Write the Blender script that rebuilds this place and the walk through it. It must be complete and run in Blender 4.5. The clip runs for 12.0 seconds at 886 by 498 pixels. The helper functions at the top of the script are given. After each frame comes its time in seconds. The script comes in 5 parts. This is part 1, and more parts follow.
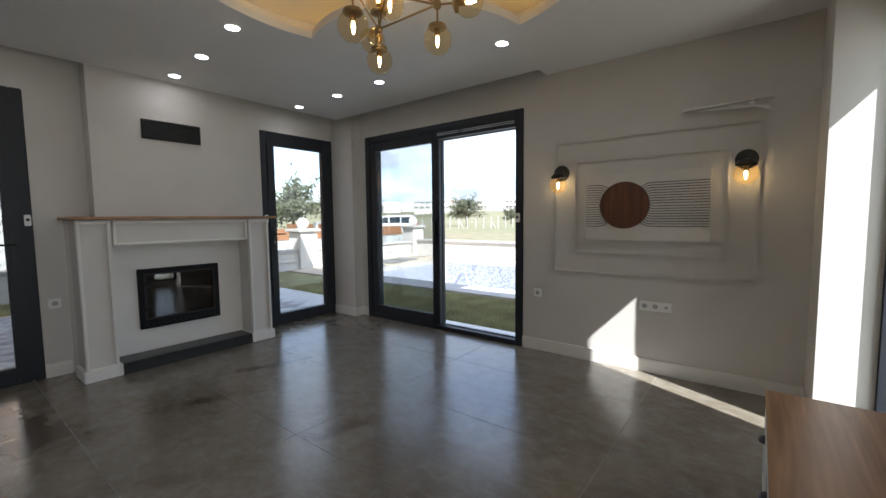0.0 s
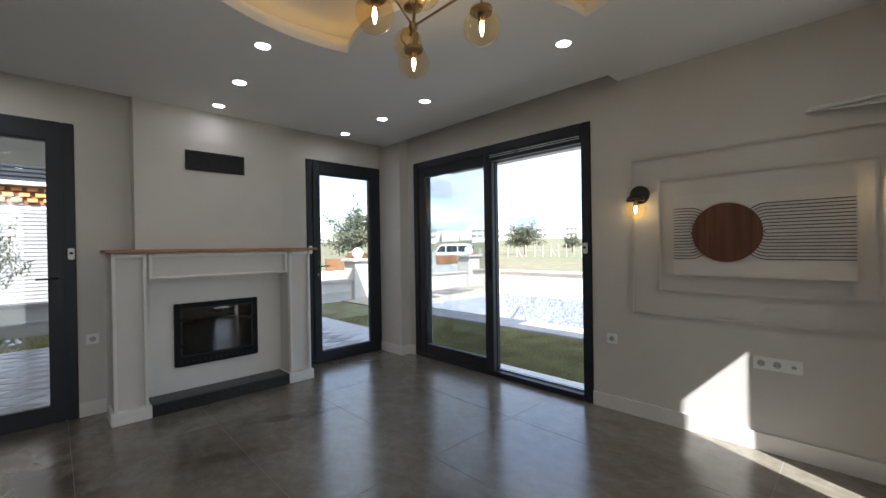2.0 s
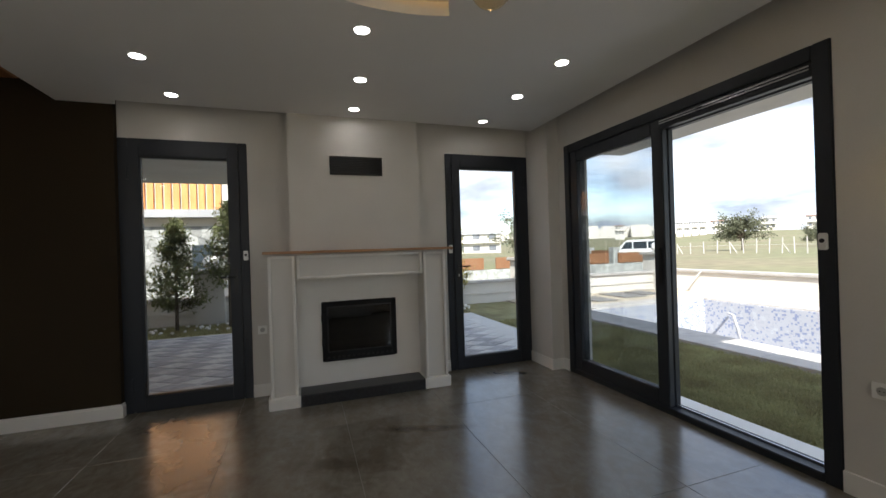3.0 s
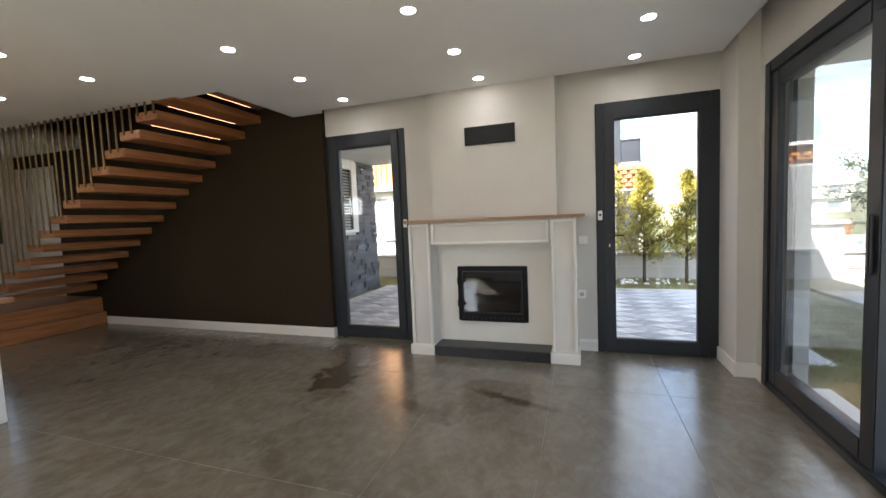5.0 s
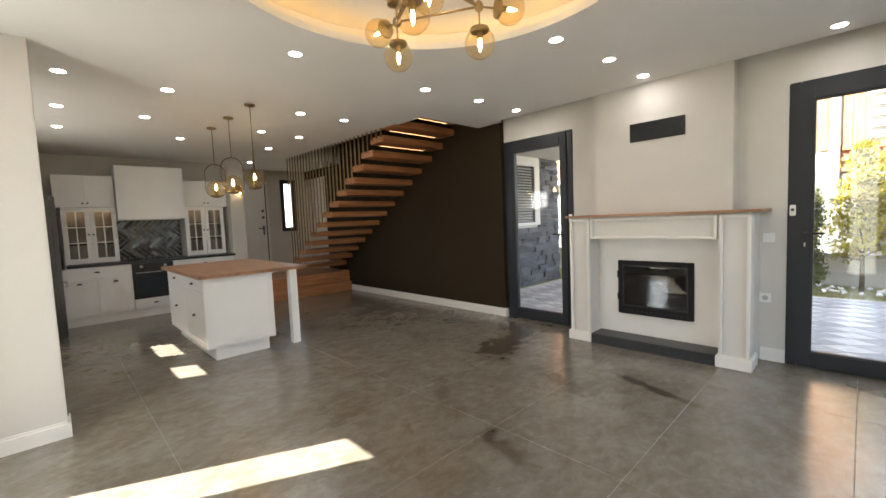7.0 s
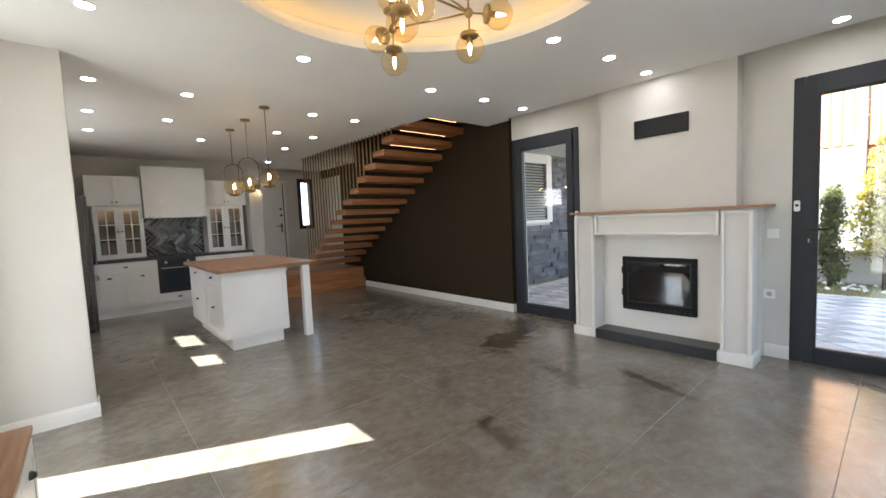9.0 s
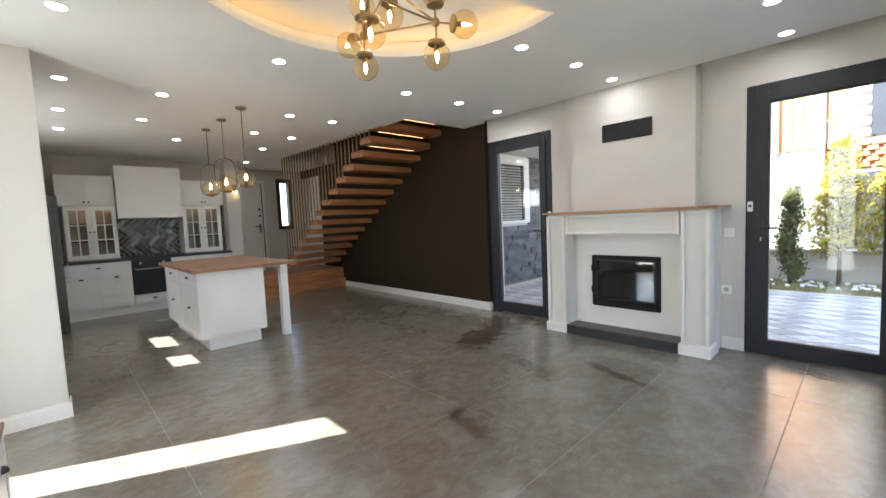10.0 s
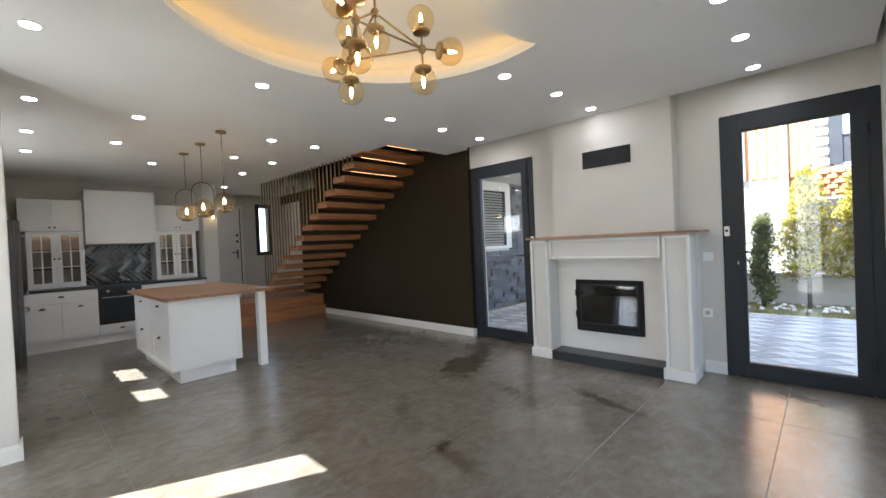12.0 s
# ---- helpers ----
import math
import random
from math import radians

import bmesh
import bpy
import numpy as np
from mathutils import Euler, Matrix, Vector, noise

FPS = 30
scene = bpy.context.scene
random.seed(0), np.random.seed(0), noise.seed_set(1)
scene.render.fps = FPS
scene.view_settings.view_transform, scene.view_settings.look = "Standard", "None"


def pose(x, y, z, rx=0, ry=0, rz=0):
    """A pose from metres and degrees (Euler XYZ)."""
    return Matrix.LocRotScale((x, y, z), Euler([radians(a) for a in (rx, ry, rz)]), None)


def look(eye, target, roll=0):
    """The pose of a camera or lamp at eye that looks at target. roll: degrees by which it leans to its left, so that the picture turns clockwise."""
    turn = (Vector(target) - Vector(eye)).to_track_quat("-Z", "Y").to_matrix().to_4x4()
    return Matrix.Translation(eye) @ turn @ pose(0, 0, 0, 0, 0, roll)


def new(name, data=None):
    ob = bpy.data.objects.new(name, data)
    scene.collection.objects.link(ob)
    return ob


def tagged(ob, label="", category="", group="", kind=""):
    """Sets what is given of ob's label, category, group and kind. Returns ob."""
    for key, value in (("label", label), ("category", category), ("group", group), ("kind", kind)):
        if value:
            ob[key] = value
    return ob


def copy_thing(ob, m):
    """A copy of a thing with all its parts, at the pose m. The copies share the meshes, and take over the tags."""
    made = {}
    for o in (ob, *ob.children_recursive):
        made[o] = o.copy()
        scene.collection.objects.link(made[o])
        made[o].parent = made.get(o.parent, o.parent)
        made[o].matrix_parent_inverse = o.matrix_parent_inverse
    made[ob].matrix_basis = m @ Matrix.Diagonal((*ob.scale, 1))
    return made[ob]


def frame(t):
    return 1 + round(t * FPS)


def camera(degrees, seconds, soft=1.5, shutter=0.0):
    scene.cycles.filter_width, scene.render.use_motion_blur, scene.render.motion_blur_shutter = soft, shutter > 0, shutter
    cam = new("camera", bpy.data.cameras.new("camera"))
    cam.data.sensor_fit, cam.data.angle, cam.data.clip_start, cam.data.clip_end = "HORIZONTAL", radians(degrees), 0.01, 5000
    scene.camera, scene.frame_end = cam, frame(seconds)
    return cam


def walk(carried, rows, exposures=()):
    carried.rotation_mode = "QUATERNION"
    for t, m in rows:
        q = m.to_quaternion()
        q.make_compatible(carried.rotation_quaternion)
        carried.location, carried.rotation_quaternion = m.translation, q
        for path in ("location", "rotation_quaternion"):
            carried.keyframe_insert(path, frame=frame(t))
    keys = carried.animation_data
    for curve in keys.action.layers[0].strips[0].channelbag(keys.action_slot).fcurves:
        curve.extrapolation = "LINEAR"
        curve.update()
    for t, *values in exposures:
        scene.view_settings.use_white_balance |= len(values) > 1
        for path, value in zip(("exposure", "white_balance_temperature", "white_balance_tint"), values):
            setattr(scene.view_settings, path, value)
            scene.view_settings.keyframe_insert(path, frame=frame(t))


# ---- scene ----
cam = camera(95.0, 12.0)
PATH = [
    (0, (0.12, 0.263, 1.304), (-1.104, 1.837, 1.152), -0.6),
    (0.5, (0.103, 0.259, 1.341), (-1.124, 1.834, 1.228), -0.7),
    (1, (0.091, 0.248, 1.332), (-1.133, 1.83, 1.335), -0.7),
    (1.5, (0.009, 0.373, 1.298), (-1.258, 1.921, 1.297), -0.8),
    (2, (-0.149, 0.682, 1.327), (-1.587, 2.072, 1.318), -0.9),
    (2.5, (-0.331, 0.96, 1.316), (-2.004, 2.056, 1.309), -1.2),
    (3.0, (-0.390, 1.306, 1.322), (-2.282, 1.955, 1.323), -1.79),
    (3.5, (-0.415, 1.694, 1.351), (-2.403, 1.913, 1.309), -1.85),
    (5.5, (-0.368, 2.861, 1.322), (-2.146, 1.956, 1.175), -2.5),
    (6, (-0.25, 3.042, 1.311), (-1.853, 1.855, 1.168), -2.5),
    (6.5, (-0.159, 3.166, 1.339), (-1.588, 1.774, 1.2), -2.4),
    (7.0, (-0.058, 3.229, 1.361), (-1.442, 1.791, 1.218), -2.38),
    (7.5, (-0.094, 3.250, 1.379), (-1.442, 1.781, 1.231), -2.39),
    (9.5, (-0.067, 3.483, 1.33), (-1.382, 1.984, 1.182), -2.5),
    (10, (-0.062, 3.535, 1.328), (-1.439, 2.092, 1.181), -2.5),
    (10.5, (-0.069, 3.496, 1.339), (-1.496, 2.102, 1.191), -2.5),
    (11, (-0.064, 3.517, 1.358), (-1.504, 2.136, 1.229), -2.6),
    (11.5, (-0.079, 3.526, 1.346), (-1.522, 2.143, 1.274), -2.6),
    (12, (-0.072, 3.478, 1.322), (-1.523, 2.102, 1.297), -2.6),
]
EXPOSURES = [(0, 1.8, 5800, 10), (1.5, 1.84, 5900, 10), (2.5, 1.77, 5700, 10), (3.0, 1.43, 6250, 10), (3.7, 1.49, 6300, 10), (5.5, 3.07, 6250, 10), (6.0, 2.88, 6350, 10), (7.0, 3.09, 6500, 10), (7.5, 3.06, 6500, 10), (9.5, 3.21, 5880, 10), (11, 3.18, 5850, 10), (12, 2.97, 5750, 10)]
walk(cam, [(t, look(eye, target, roll)) for t, eye, target, roll in PATH], EXPOSURES)

# ---- world, sun, light ----
SUN = Vector((1.0, -0.46, 1.07)).normalized()      # towards the sun
world = bpy.data.worlds.new("sky")
scene.world = world
world.use_nodes = True
wn, wl = world.node_tree.nodes, world.node_tree.links
wn.clear()
sky = wn.new("ShaderNodeTexSky")
sky.sky_type, sky.sun_disc = "NISHITA", False
sky.sun_elevation, sky.sun_rotation = math.asin(SUN.z), math.atan2(SUN.x, SUN.y)
bg, wout = wn.new("ShaderNodeBackground"), wn.new("ShaderNodeOutputWorld")
tc, wmap, cl = wn.new("ShaderNodeTexCoord"), wn.new("ShaderNodeMapping"), wn.new("ShaderNodeTexNoise")
wmap.inputs["Scale"].default_value = (1, 1, 3.2)
cl.inputs["Scale"].default_value, cl.inputs["Detail"].default_value, cl.inputs["Roughness"].default_value = 2.6, 7, 0.55
ramp, mixc = wn.new("ShaderNodeValToRGB"), wn.new("ShaderNodeMix")
mixc.data_type = "RGBA"
ramp.color_ramp.elements[0].position, ramp.color_ramp.elements[1].position = 0.36, 0.56
wl.new(tc.outputs["Generated"], wmap.inputs["Vector"])
wl.new(wmap.outputs["Vector"], cl.inputs["Vector"])
wl.new(cl.outputs["Fac"], ramp.inputs["Fac"])
wl.new(ramp.outputs["Color"], mixc.inputs[0])
wl.new(sky.outputs["Color"], mixc.inputs[6])
shade, tone = wn.new("ShaderNodeTexNoise"), wn.new("ShaderNodeValToRGB")
shade.inputs["Scale"].default_value, shade.inputs["Detail"].default_value = 4.5, 6
tone.color_ramp.elements[0].position, tone.color_ramp.elements[1].position = 0.38, 0.68
tone.color_ramp.elements[0].color, tone.color_ramp.elements[1].color = (1.7, 1.9, 2.25, 1), (4.2, 4.3, 4.4, 1)
wl.new(wmap.outputs["Vector"], shade.inputs["Vector"])
wl.new(shade.outputs["Fac"], tone.inputs["Fac"])
wl.new(tone.outputs["Color"], mixc.inputs[7])
wl.new(mixc.outputs[2], bg.inputs["Color"])
bg.inputs["Strength"].default_value = 0.15
wl.new(bg.outputs["Background"], wout.inputs["Surface"])
sun_data = bpy.data.lights.new("sun", "SUN")
sun_data.energy, sun_data.angle, sun_data.color = 4.8, radians(0.5), (1.0, 0.95, 0.86)
sun = new("sun", sun_data)
sun.matrix_world = look(SUN * 60, (0, 0, 0))
# area lamps added in the east wall's openings, boosting the sunny side's sky light
for y0, y1, z0, z1, watts in ((-0.04, 0.40, 0.10, 2.36, 3.0), (3.03, 3.425, 0.10, 2.30, 1.2), (-3.44, -2.73, 1.56, 2.05, 1.0), (-2.33, -1.81, 1.56, 2.05, 0.9)):
    fill_lamp = bpy.data.lights.new("window_daylight", "AREA")
    fill_lamp.shape, fill_lamp.size, fill_lamp.size_y = "RECTANGLE", z1 - z0 - 0.08, y1 - y0 - 0.08
    fill_lamp.energy, fill_lamp.color = watts, (1.0, 0.97, 0.93)
    o = new("window_daylight", fill_lamp)
    o.matrix_world = look((0.86, (y0 + y1) / 2, (z0 + z1) / 2), (-4.0, (y0 + y1) / 2, (z0 + z1) / 2 - 0.01)) @ pose(0, 0, 0, 0, 0, 90)

# ---- materials ----
def rgba(c):
    return (c[0], c[1], c[2], 1)


def mat(name, color, rough=0.6, metal=0.0, var=0.08, scale=6.0, fine=60.0, bump=0.05, tint=None, coat=0.0, rnd=0.0, rvar=0.1):
    """Two scales of colour variation, fine relief, and roughness that follows the larger one."""
    m = bpy.data.materials.new(name)
    m.use_nodes = True
    n, l = m.node_tree.nodes, m.node_tree.links
    b = n["Principled BSDF"]
    b.inputs["Metallic"].default_value = metal
    b.inputs["Coat Weight"].default_value = coat
    co = n.new("ShaderNodeTexCoord")
    big, small = n.new("ShaderNodeTexNoise"), n.new("ShaderNodeTexNoise")
    big.inputs["Scale"].default_value, big.inputs["Detail"].default_value = scale, 5
    small.inputs["Scale"].default_value, small.inputs["Detail"].default_value = fine, 4
    for t in (big, small):
        l.new(co.outputs["Object"], t.inputs["Vector"])
    r = n.new("ShaderNodeValToRGB")
    lo = tint or [c * (1 - 2.2 * var) for c in color]
    r.color_ramp.elements[0].position, r.color_ramp.elements[1].position = 0.3, 0.7
    r.color_ramp.elements[0].color, r.color_ramp.elements[1].color = rgba(lo), rgba([min(1, c * (1 + 0.6 * var)) for c in color])
    l.new(big.outputs["Fac"], r.inputs["Fac"])
    mx = n.new("ShaderNodeMix")
    mx.data_type, mx.blend_type = "RGBA", "OVERLAY"
    mx.inputs[0].default_value = min(0.9, var * 2)
    l.new(r.outputs["Color"], mx.inputs[6])
    l.new(small.outputs["Fac"], mx.inputs[7])
    hsv = n.new("ShaderNodeHueSaturation")
    l.new(mx.outputs[2], hsv.inputs["Color"])
    if rnd:
        oi, ma = n.new("ShaderNodeObjectInfo"), n.new("ShaderNodeMapRange")
        ma.inputs["To Min"].default_value, ma.inputs["To Max"].default_value = 1 - rnd, 1 + rnd
        l.new(oi.outputs["Random"], ma.inputs["Value"])
        l.new(ma.outputs["Result"], hsv.inputs["Value"])
    l.new(hsv.outputs["Color"], b.inputs["Base Color"])
    rr = n.new("ShaderNodeMapRange")
    rr.inputs["To Min"].default_value, rr.inputs["To Max"].default_value = max(0.02, rough - rvar), min(1, rough + rvar)
    l.new(big.outputs["Fac"], rr.inputs["Value"])
    l.new(rr.outputs["Result"], b.inputs["Roughness"])
    if bump:
        bp = n.new("ShaderNodeBump")
        bp.inputs["Strength"].default_value, bp.inputs["Distance"].default_value = bump, 0.01
        l.new(small.outputs["Fac"], bp.inputs["Height"])
        l.new(bp.outputs["Normal"], b.inputs["Normal"])
    return m


def wood(name, dark, light, rough=0.4, axis="x", scale=1.0, rnd=0.0):
    """Straight grain along one axis."""
    m = bpy.data.materials.new(name)
    m.use_nodes = True
    n, l = m.node_tree.nodes, m.node_tree.links
    b = n["Principled BSDF"]
    co, mp = n.new("ShaderNodeTexCoord"), n.new("ShaderNodeMapping")
    k = {"x": (1.2, 22, 22), "y": (22, 1.2, 22), "z": (22, 22, 1.2)}[axis]
    mp.inputs["Scale"].default_value = [c * scale for c in k]
    g, p = n.new("ShaderNodeTexNoise"), n.new("ShaderNodeTexNoise")
    g.inputs["Scale"].default_value, g.inputs["Detail"].default_value, g.inputs["Distortion"].default_value = 1.6, 8, 0.6
    p.inputs["Scale"].default_value = 2.2
    l.new(co.outputs["Object"], mp.inputs["Vector"])
    l.new(mp.outputs["Vector"], g.inputs["Vector"])
    l.new(co.outputs["Object"], p.inputs["Vector"])
    r = n.new("ShaderNodeValToRGB")
    r.color_ramp.elements[0].position, r.color_ramp.elements[1].position = 0.32, 0.68
    r.color_ramp.elements[0].color, r.color_ramp.elements[1].color = rgba(dark), rgba(light)
    l.new(g.outputs["Fac"], r.inputs["Fac"])
    h, ma = n.new("ShaderNodeHueSaturation"), n.new("ShaderNodeMapRange")
    ma.inputs["To Min"].default_value, ma.inputs["To Max"].default_value = 0.8, 1.15
    l.new(p.outputs["Fac"], ma.inputs["Value"])
    l.new(ma.outputs["Result"], h.inputs["Value"])
    l.new(r.outputs["Color"], h.inputs["Color"])
    l.new(h.outputs["Color"], b.inputs["Base Color"])
    b.inputs["Roughness"].default_value = rough
    bp = n.new("ShaderNodeBump")
    bp.inputs["Strength"].default_value, bp.inputs["Distance"].default_value = 0.12, 0.004
    l.new(g.outputs["Fac"], bp.inputs["Height"])
    l.new(bp.outputs["Normal"], b.inputs["Normal"])
    return m


def glow(name, color, strength):
    m = bpy.data.materials.new(name)
    m.use_nodes = True
    b = m.node_tree.nodes["Principled BSDF"]
    b.inputs["Base Color"].default_value = rgba((0.8, 0.8, 0.8))
    b.inputs["Emission Color"].default_value = rgba(color)
    b.inputs["Emission Strength"].default_value = strength
    return m


def glass(name, tint=(1, 1, 1), ior=1.45, edge=0.0):
    """A thin pane or shell: clear with a tint, glossy by Fresnel."""
    m = bpy.data.materials.new(name)
    m.use_nodes = True
    n, l = m.node_tree.nodes, m.node_tree.links
    n.remove(n["Principled BSDF"])
    tr, gl, mx, lw = n.new("ShaderNodeBsdfTransparent"), n.new("ShaderNodeBsdfGlossy"), n.new("ShaderNodeMixShader"), n.new("ShaderNodeLayerWeight")
    tr.inputs["Color"].default_value = rgba(tint)
    gl.inputs["Roughness"].default_value = 0.02
    po, ad = n.new("ShaderNodeMath"), n.new("ShaderNodeMath")
    po.operation, ad.operation = "POWER", "MULTIPLY_ADD"
    po.inputs[1].default_value = 4.0
    f0 = ((ior - 1) / (ior + 1)) ** 2
    ad.inputs[1].default_value, ad.inputs[2].default_value = 0.9 * (1 - f0), f0
    l.new(lw.outputs["Facing"], po.inputs[0])
    l.new(po.outputs[0], ad.inputs[0])
    l.new(ad.outputs[0], mx.inputs["Fac"])
    l.new(tr.outputs["BSDF"], mx.inputs[1])
    l.new(gl.outputs["BSDF"], mx.inputs[2])
    l.new(mx.outputs["Shader"], n["Material Output"].inputs["Surface"])
    return m


M = {}
M["wall"] = mat("greige wall paint", (0.61, 0.583, 0.538), 0.75, var=0.03, scale=1.5, fine=180, bump=0.04)
M["ceiling"] = mat("white ceiling paint", (0.82, 0.81, 0.79), 0.65, var=0.02, scale=1.2, fine=200, bump=0.03)
M["dark"] = mat("dark brown wall paint", (0.034, 0.0245, 0.014), 0.85, var=0.06, scale=1.5, fine=150, bump=0.04)
M["dark"].node_tree.nodes["Principled BSDF"].inputs["Specular IOR Level"].default_value = 0.12
M["trim"] = mat("white trim paint", (0.77, 0.745, 0.70), 0.4, var=0.02, scale=3, fine=120, bump=0.02)
M["panel"] = mat("warm grey panel paint", (0.64, 0.615, 0.575), 0.5, var=0.02, scale=3, fine=120, bump=0.02)
M["cabinet"] = mat("white cabinet lacquer", (0.78, 0.775, 0.76), 0.32, var=0.015, scale=3, fine=120, bump=0.01)
M["frame"] = mat("anthracite aluminium", (0.011, 0.014, 0.020), 0.5, var=0.05, scale=5, fine=300, bump=0.02)
M["black"] = mat("black metal", (0.012, 0.012, 0.012), 0.4, var=0.05, bump=0.02)
M["granite"] = mat("black granite", (0.022, 0.023, 0.026), 0.35, var=0.3, scale=40, fine=260, bump=0.03)
M["firebox"] = mat("black cast iron", (0.007, 0.007, 0.008), 0.5, var=0.1, scale=20, fine=150, bump=0.06)
M["firebox"].node_tree.nodes["Principled BSDF"].inputs["Specular IOR Level"].default_value = 0.2
M["brass"] = mat("aged brass", (0.40, 0.29, 0.15), 0.32, metal=1.0, var=0.1, scale=12, fine=100, bump=0.02)
M["fridge"] = mat("dark brushed steel", (0.13, 0.13, 0.135), 0.24, metal=1.0, var=0.05, scale=4, fine=200, bump=0.02)
M["steel"] = mat("brushed stainless steel", (0.55, 0.55, 0.55), 0.3, metal=1.0, var=0.05, scale=4, fine=200, bump=0.02)
M["oak"] = wood("oiled oak board", (0.19, 0.085, 0.035), (0.34, 0.17, 0.078), 0.38, "x")
M["oak_y"] = wood("oiled oak board along", (0.27, 0.135, 0.060), (0.45, 0.25, 0.125), 0.35, "y")
M["oak_island"] = wood("oiled oak island top", (0.20, 0.092, 0.040), (0.35, 0.18, 0.085), 0.36, "y")
M["tread"] = wood("stained oak tread", (0.26, 0.10, 0.036), (0.45, 0.20, 0.08), 0.38, "x")
M["disc"] = wood("walnut disc", (0.075, 0.025, 0.012), (0.15, 0.055, 0.025), 0.5, "z")
M["canvas"] = mat("off-white canvas", (0.66, 0.62, 0.56), 0.85, var=0.03, scale=8, fine=400, bump=0.15)
M["bronze"] = mat("dark bronze", (0.22, 0.155, 0.085), 0.35, metal=1.0, var=0.1, scale=12, fine=100, bump=0.02)
M["board"] = wood("weathered board", (0.16, 0.07, 0.03), (0.27, 0.13, 0.06), 0.7, "x")
M["pavejoint"] = mat("pale paving joint", (0.55, 0.55, 0.54), 0.9, var=0.1, scale=20, fine=120, bump=0.2)
M["plastic"] = mat("white plastic", (0.80, 0.79, 0.76), 0.35, var=0.01, bump=0.0)
M["glass"] = glass("clear glass", (0.97, 0.985, 0.98))
M["solar"] = glass("grey solar-control glass", (0.80, 0.815, 0.825))
M["doorglass"] = glass("lightly tinted glass", (0.94, 0.95, 0.95))
M["amber"] = glass("amber glass", (0.975, 0.885, 0.70), 1.6)
M["smoke"] = glass("smoked oven glass", (0.30, 0.30, 0.32), 1.8)
M["cabglass"] = glass("grey cabinet glass", (0.78, 0.76, 0.72))
M["spot"] = glow("downlight lens", (1.0, 0.96, 0.92), 14)
M["bulb"] = glow("filament bulb", (1.0, 0.72, 0.36), 18)
M["led"] = glow("warm led strip", (1.0, 0.54, 0.13), 0.52)
M["stairled"] = glow("stair led strip", (1.0, 0.50, 0.20), 0.9)
M["cablight"] = glow("cabinet led strip", (1.0, 0.68, 0.38), 0.45)
M["grass"] = mat("lawn", (0.36, 0.35, 0.18), 0.9, var=0.25, scale=2.5, fine=40, bump=0.4, tint=(0.24, 0.215, 0.11))
M["field"] = mat("field", (0.105, 0.115, 0.05), 0.95, var=0.3, scale=0.05, fine=1.0, bump=0.3, tint=(0.17, 0.14, 0.085))
M["paver"] = mat("grey paver", (0.33, 0.335, 0.35), 0.8, var=0.12, scale=9, fine=90, bump=0.2, rnd=0.18)
M["paverlight"] = mat("pale grey paver", (0.50, 0.50, 0.50), 0.8, var=0.12, scale=9, fine=90, bump=0.2, rnd=0.12)
M["well"] = mat("grey socket plastic", (0.42, 0.41, 0.39), 0.4, var=0.02, bump=0.0)
M["joint"] = mat("sand joint", (0.22, 0.21, 0.20), 0.95, var=0.15, scale=20, fine=120, bump=0.3)
M["coping"] = mat("light coping stone", (0.44, 0.415, 0.385), 0.75, var=0.08, scale=4, fine=80, bump=0.1, rnd=0.06)
M["terrace"] = mat("cream terrace paving", (0.48, 0.41, 0.31), 0.8, var=0.1, scale=1.2, fine=60, bump=0.1)
M["render"] = mat("white render", (0.60, 0.57, 0.52), 0.85, var=0.06, scale=1.5, fine=80, bump=0.15)
M["greywall"] = mat("grey garden wall render", (0.36, 0.36, 0.37), 0.85, var=0.08, scale=1.5, fine=80, bump=0.15)
M["slate"] = mat("slate ledge stone", (0.15, 0.155, 0.17), 0.7, var=0.3, scale=7, fine=60, bump=0.5, rnd=0.45)
M["rubble"] = mat("pale rubble stone", (0.34, 0.345, 0.33), 0.85, var=0.25, scale=4, fine=40, bump=0.4, rnd=0.35)
M["slat"] = wood("orange cladding slat", (0.50, 0.20, 0.055), (0.66, 0.31, 0.10), 0.6, "z", 0.5)
M["bark"] = mat("bark", (0.10, 0.075, 0.05), 0.95, var=0.3, scale=14, fine=60, bump=0.5)
M["leaf"] = mat("conifer foliage", (0.19, 0.21, 0.08), 0.8, var=0.35, scale=3, fine=30, bump=0.0)
M["leafy"] = mat("yellow green foliage", (0.50, 0.43, 0.07), 0.8, var=0.35, scale=3, fine=30, bump=0.0)
M["olive"] = mat("olive grey foliage", (0.19, 0.20, 0.125), 0.8, var=0.35, scale=1, fine=10, bump=0.0)
for k in ("leaf", "leafy", "olive", "grass"):
    # thin leaves let part of the light through
    tn, tl = M[k].node_tree.nodes, M[k].node_tree.links
    pb, tr, ms = tn["Principled BSDF"], tn.new("ShaderNodeBsdfTranslucent"), tn.new("ShaderNodeMixShader")
    tl.new(pb.inputs["Base Color"].links[0].from_socket, tr.inputs["Color"])
    ms.inputs["Fac"].default_value = 0.4
    tl.new(pb.outputs["BSDF"], ms.inputs[1])
    tl.new(tr.outputs["BSDF"], ms.inputs[2])
    tl.new(ms.outputs["Shader"], tn["Material Output"].inputs["Surface"])
M["car"] = mat("white car paint", (0.75, 0.75, 0.75), 0.25, var=0.01, bump=0.0, coat=0.6)
M["tyre"] = mat("tyre rubber", (0.02, 0.02, 0.02), 0.8, var=0.1, bump=0.1)
M["redlamp"] = mat("red lamp plastic", (0.45, 0.02, 0.015), 0.3, var=0.02, bump=0.0)
M["roof"] = mat("clay roof", (0.30, 0.14, 0.09), 0.8, var=0.2, scale=2, fine=30, bump=0.2)
M["farpane"] = mat("grey window glass", (0.16, 0.17, 0.19), 0.2, var=0.05, bump=0.0)
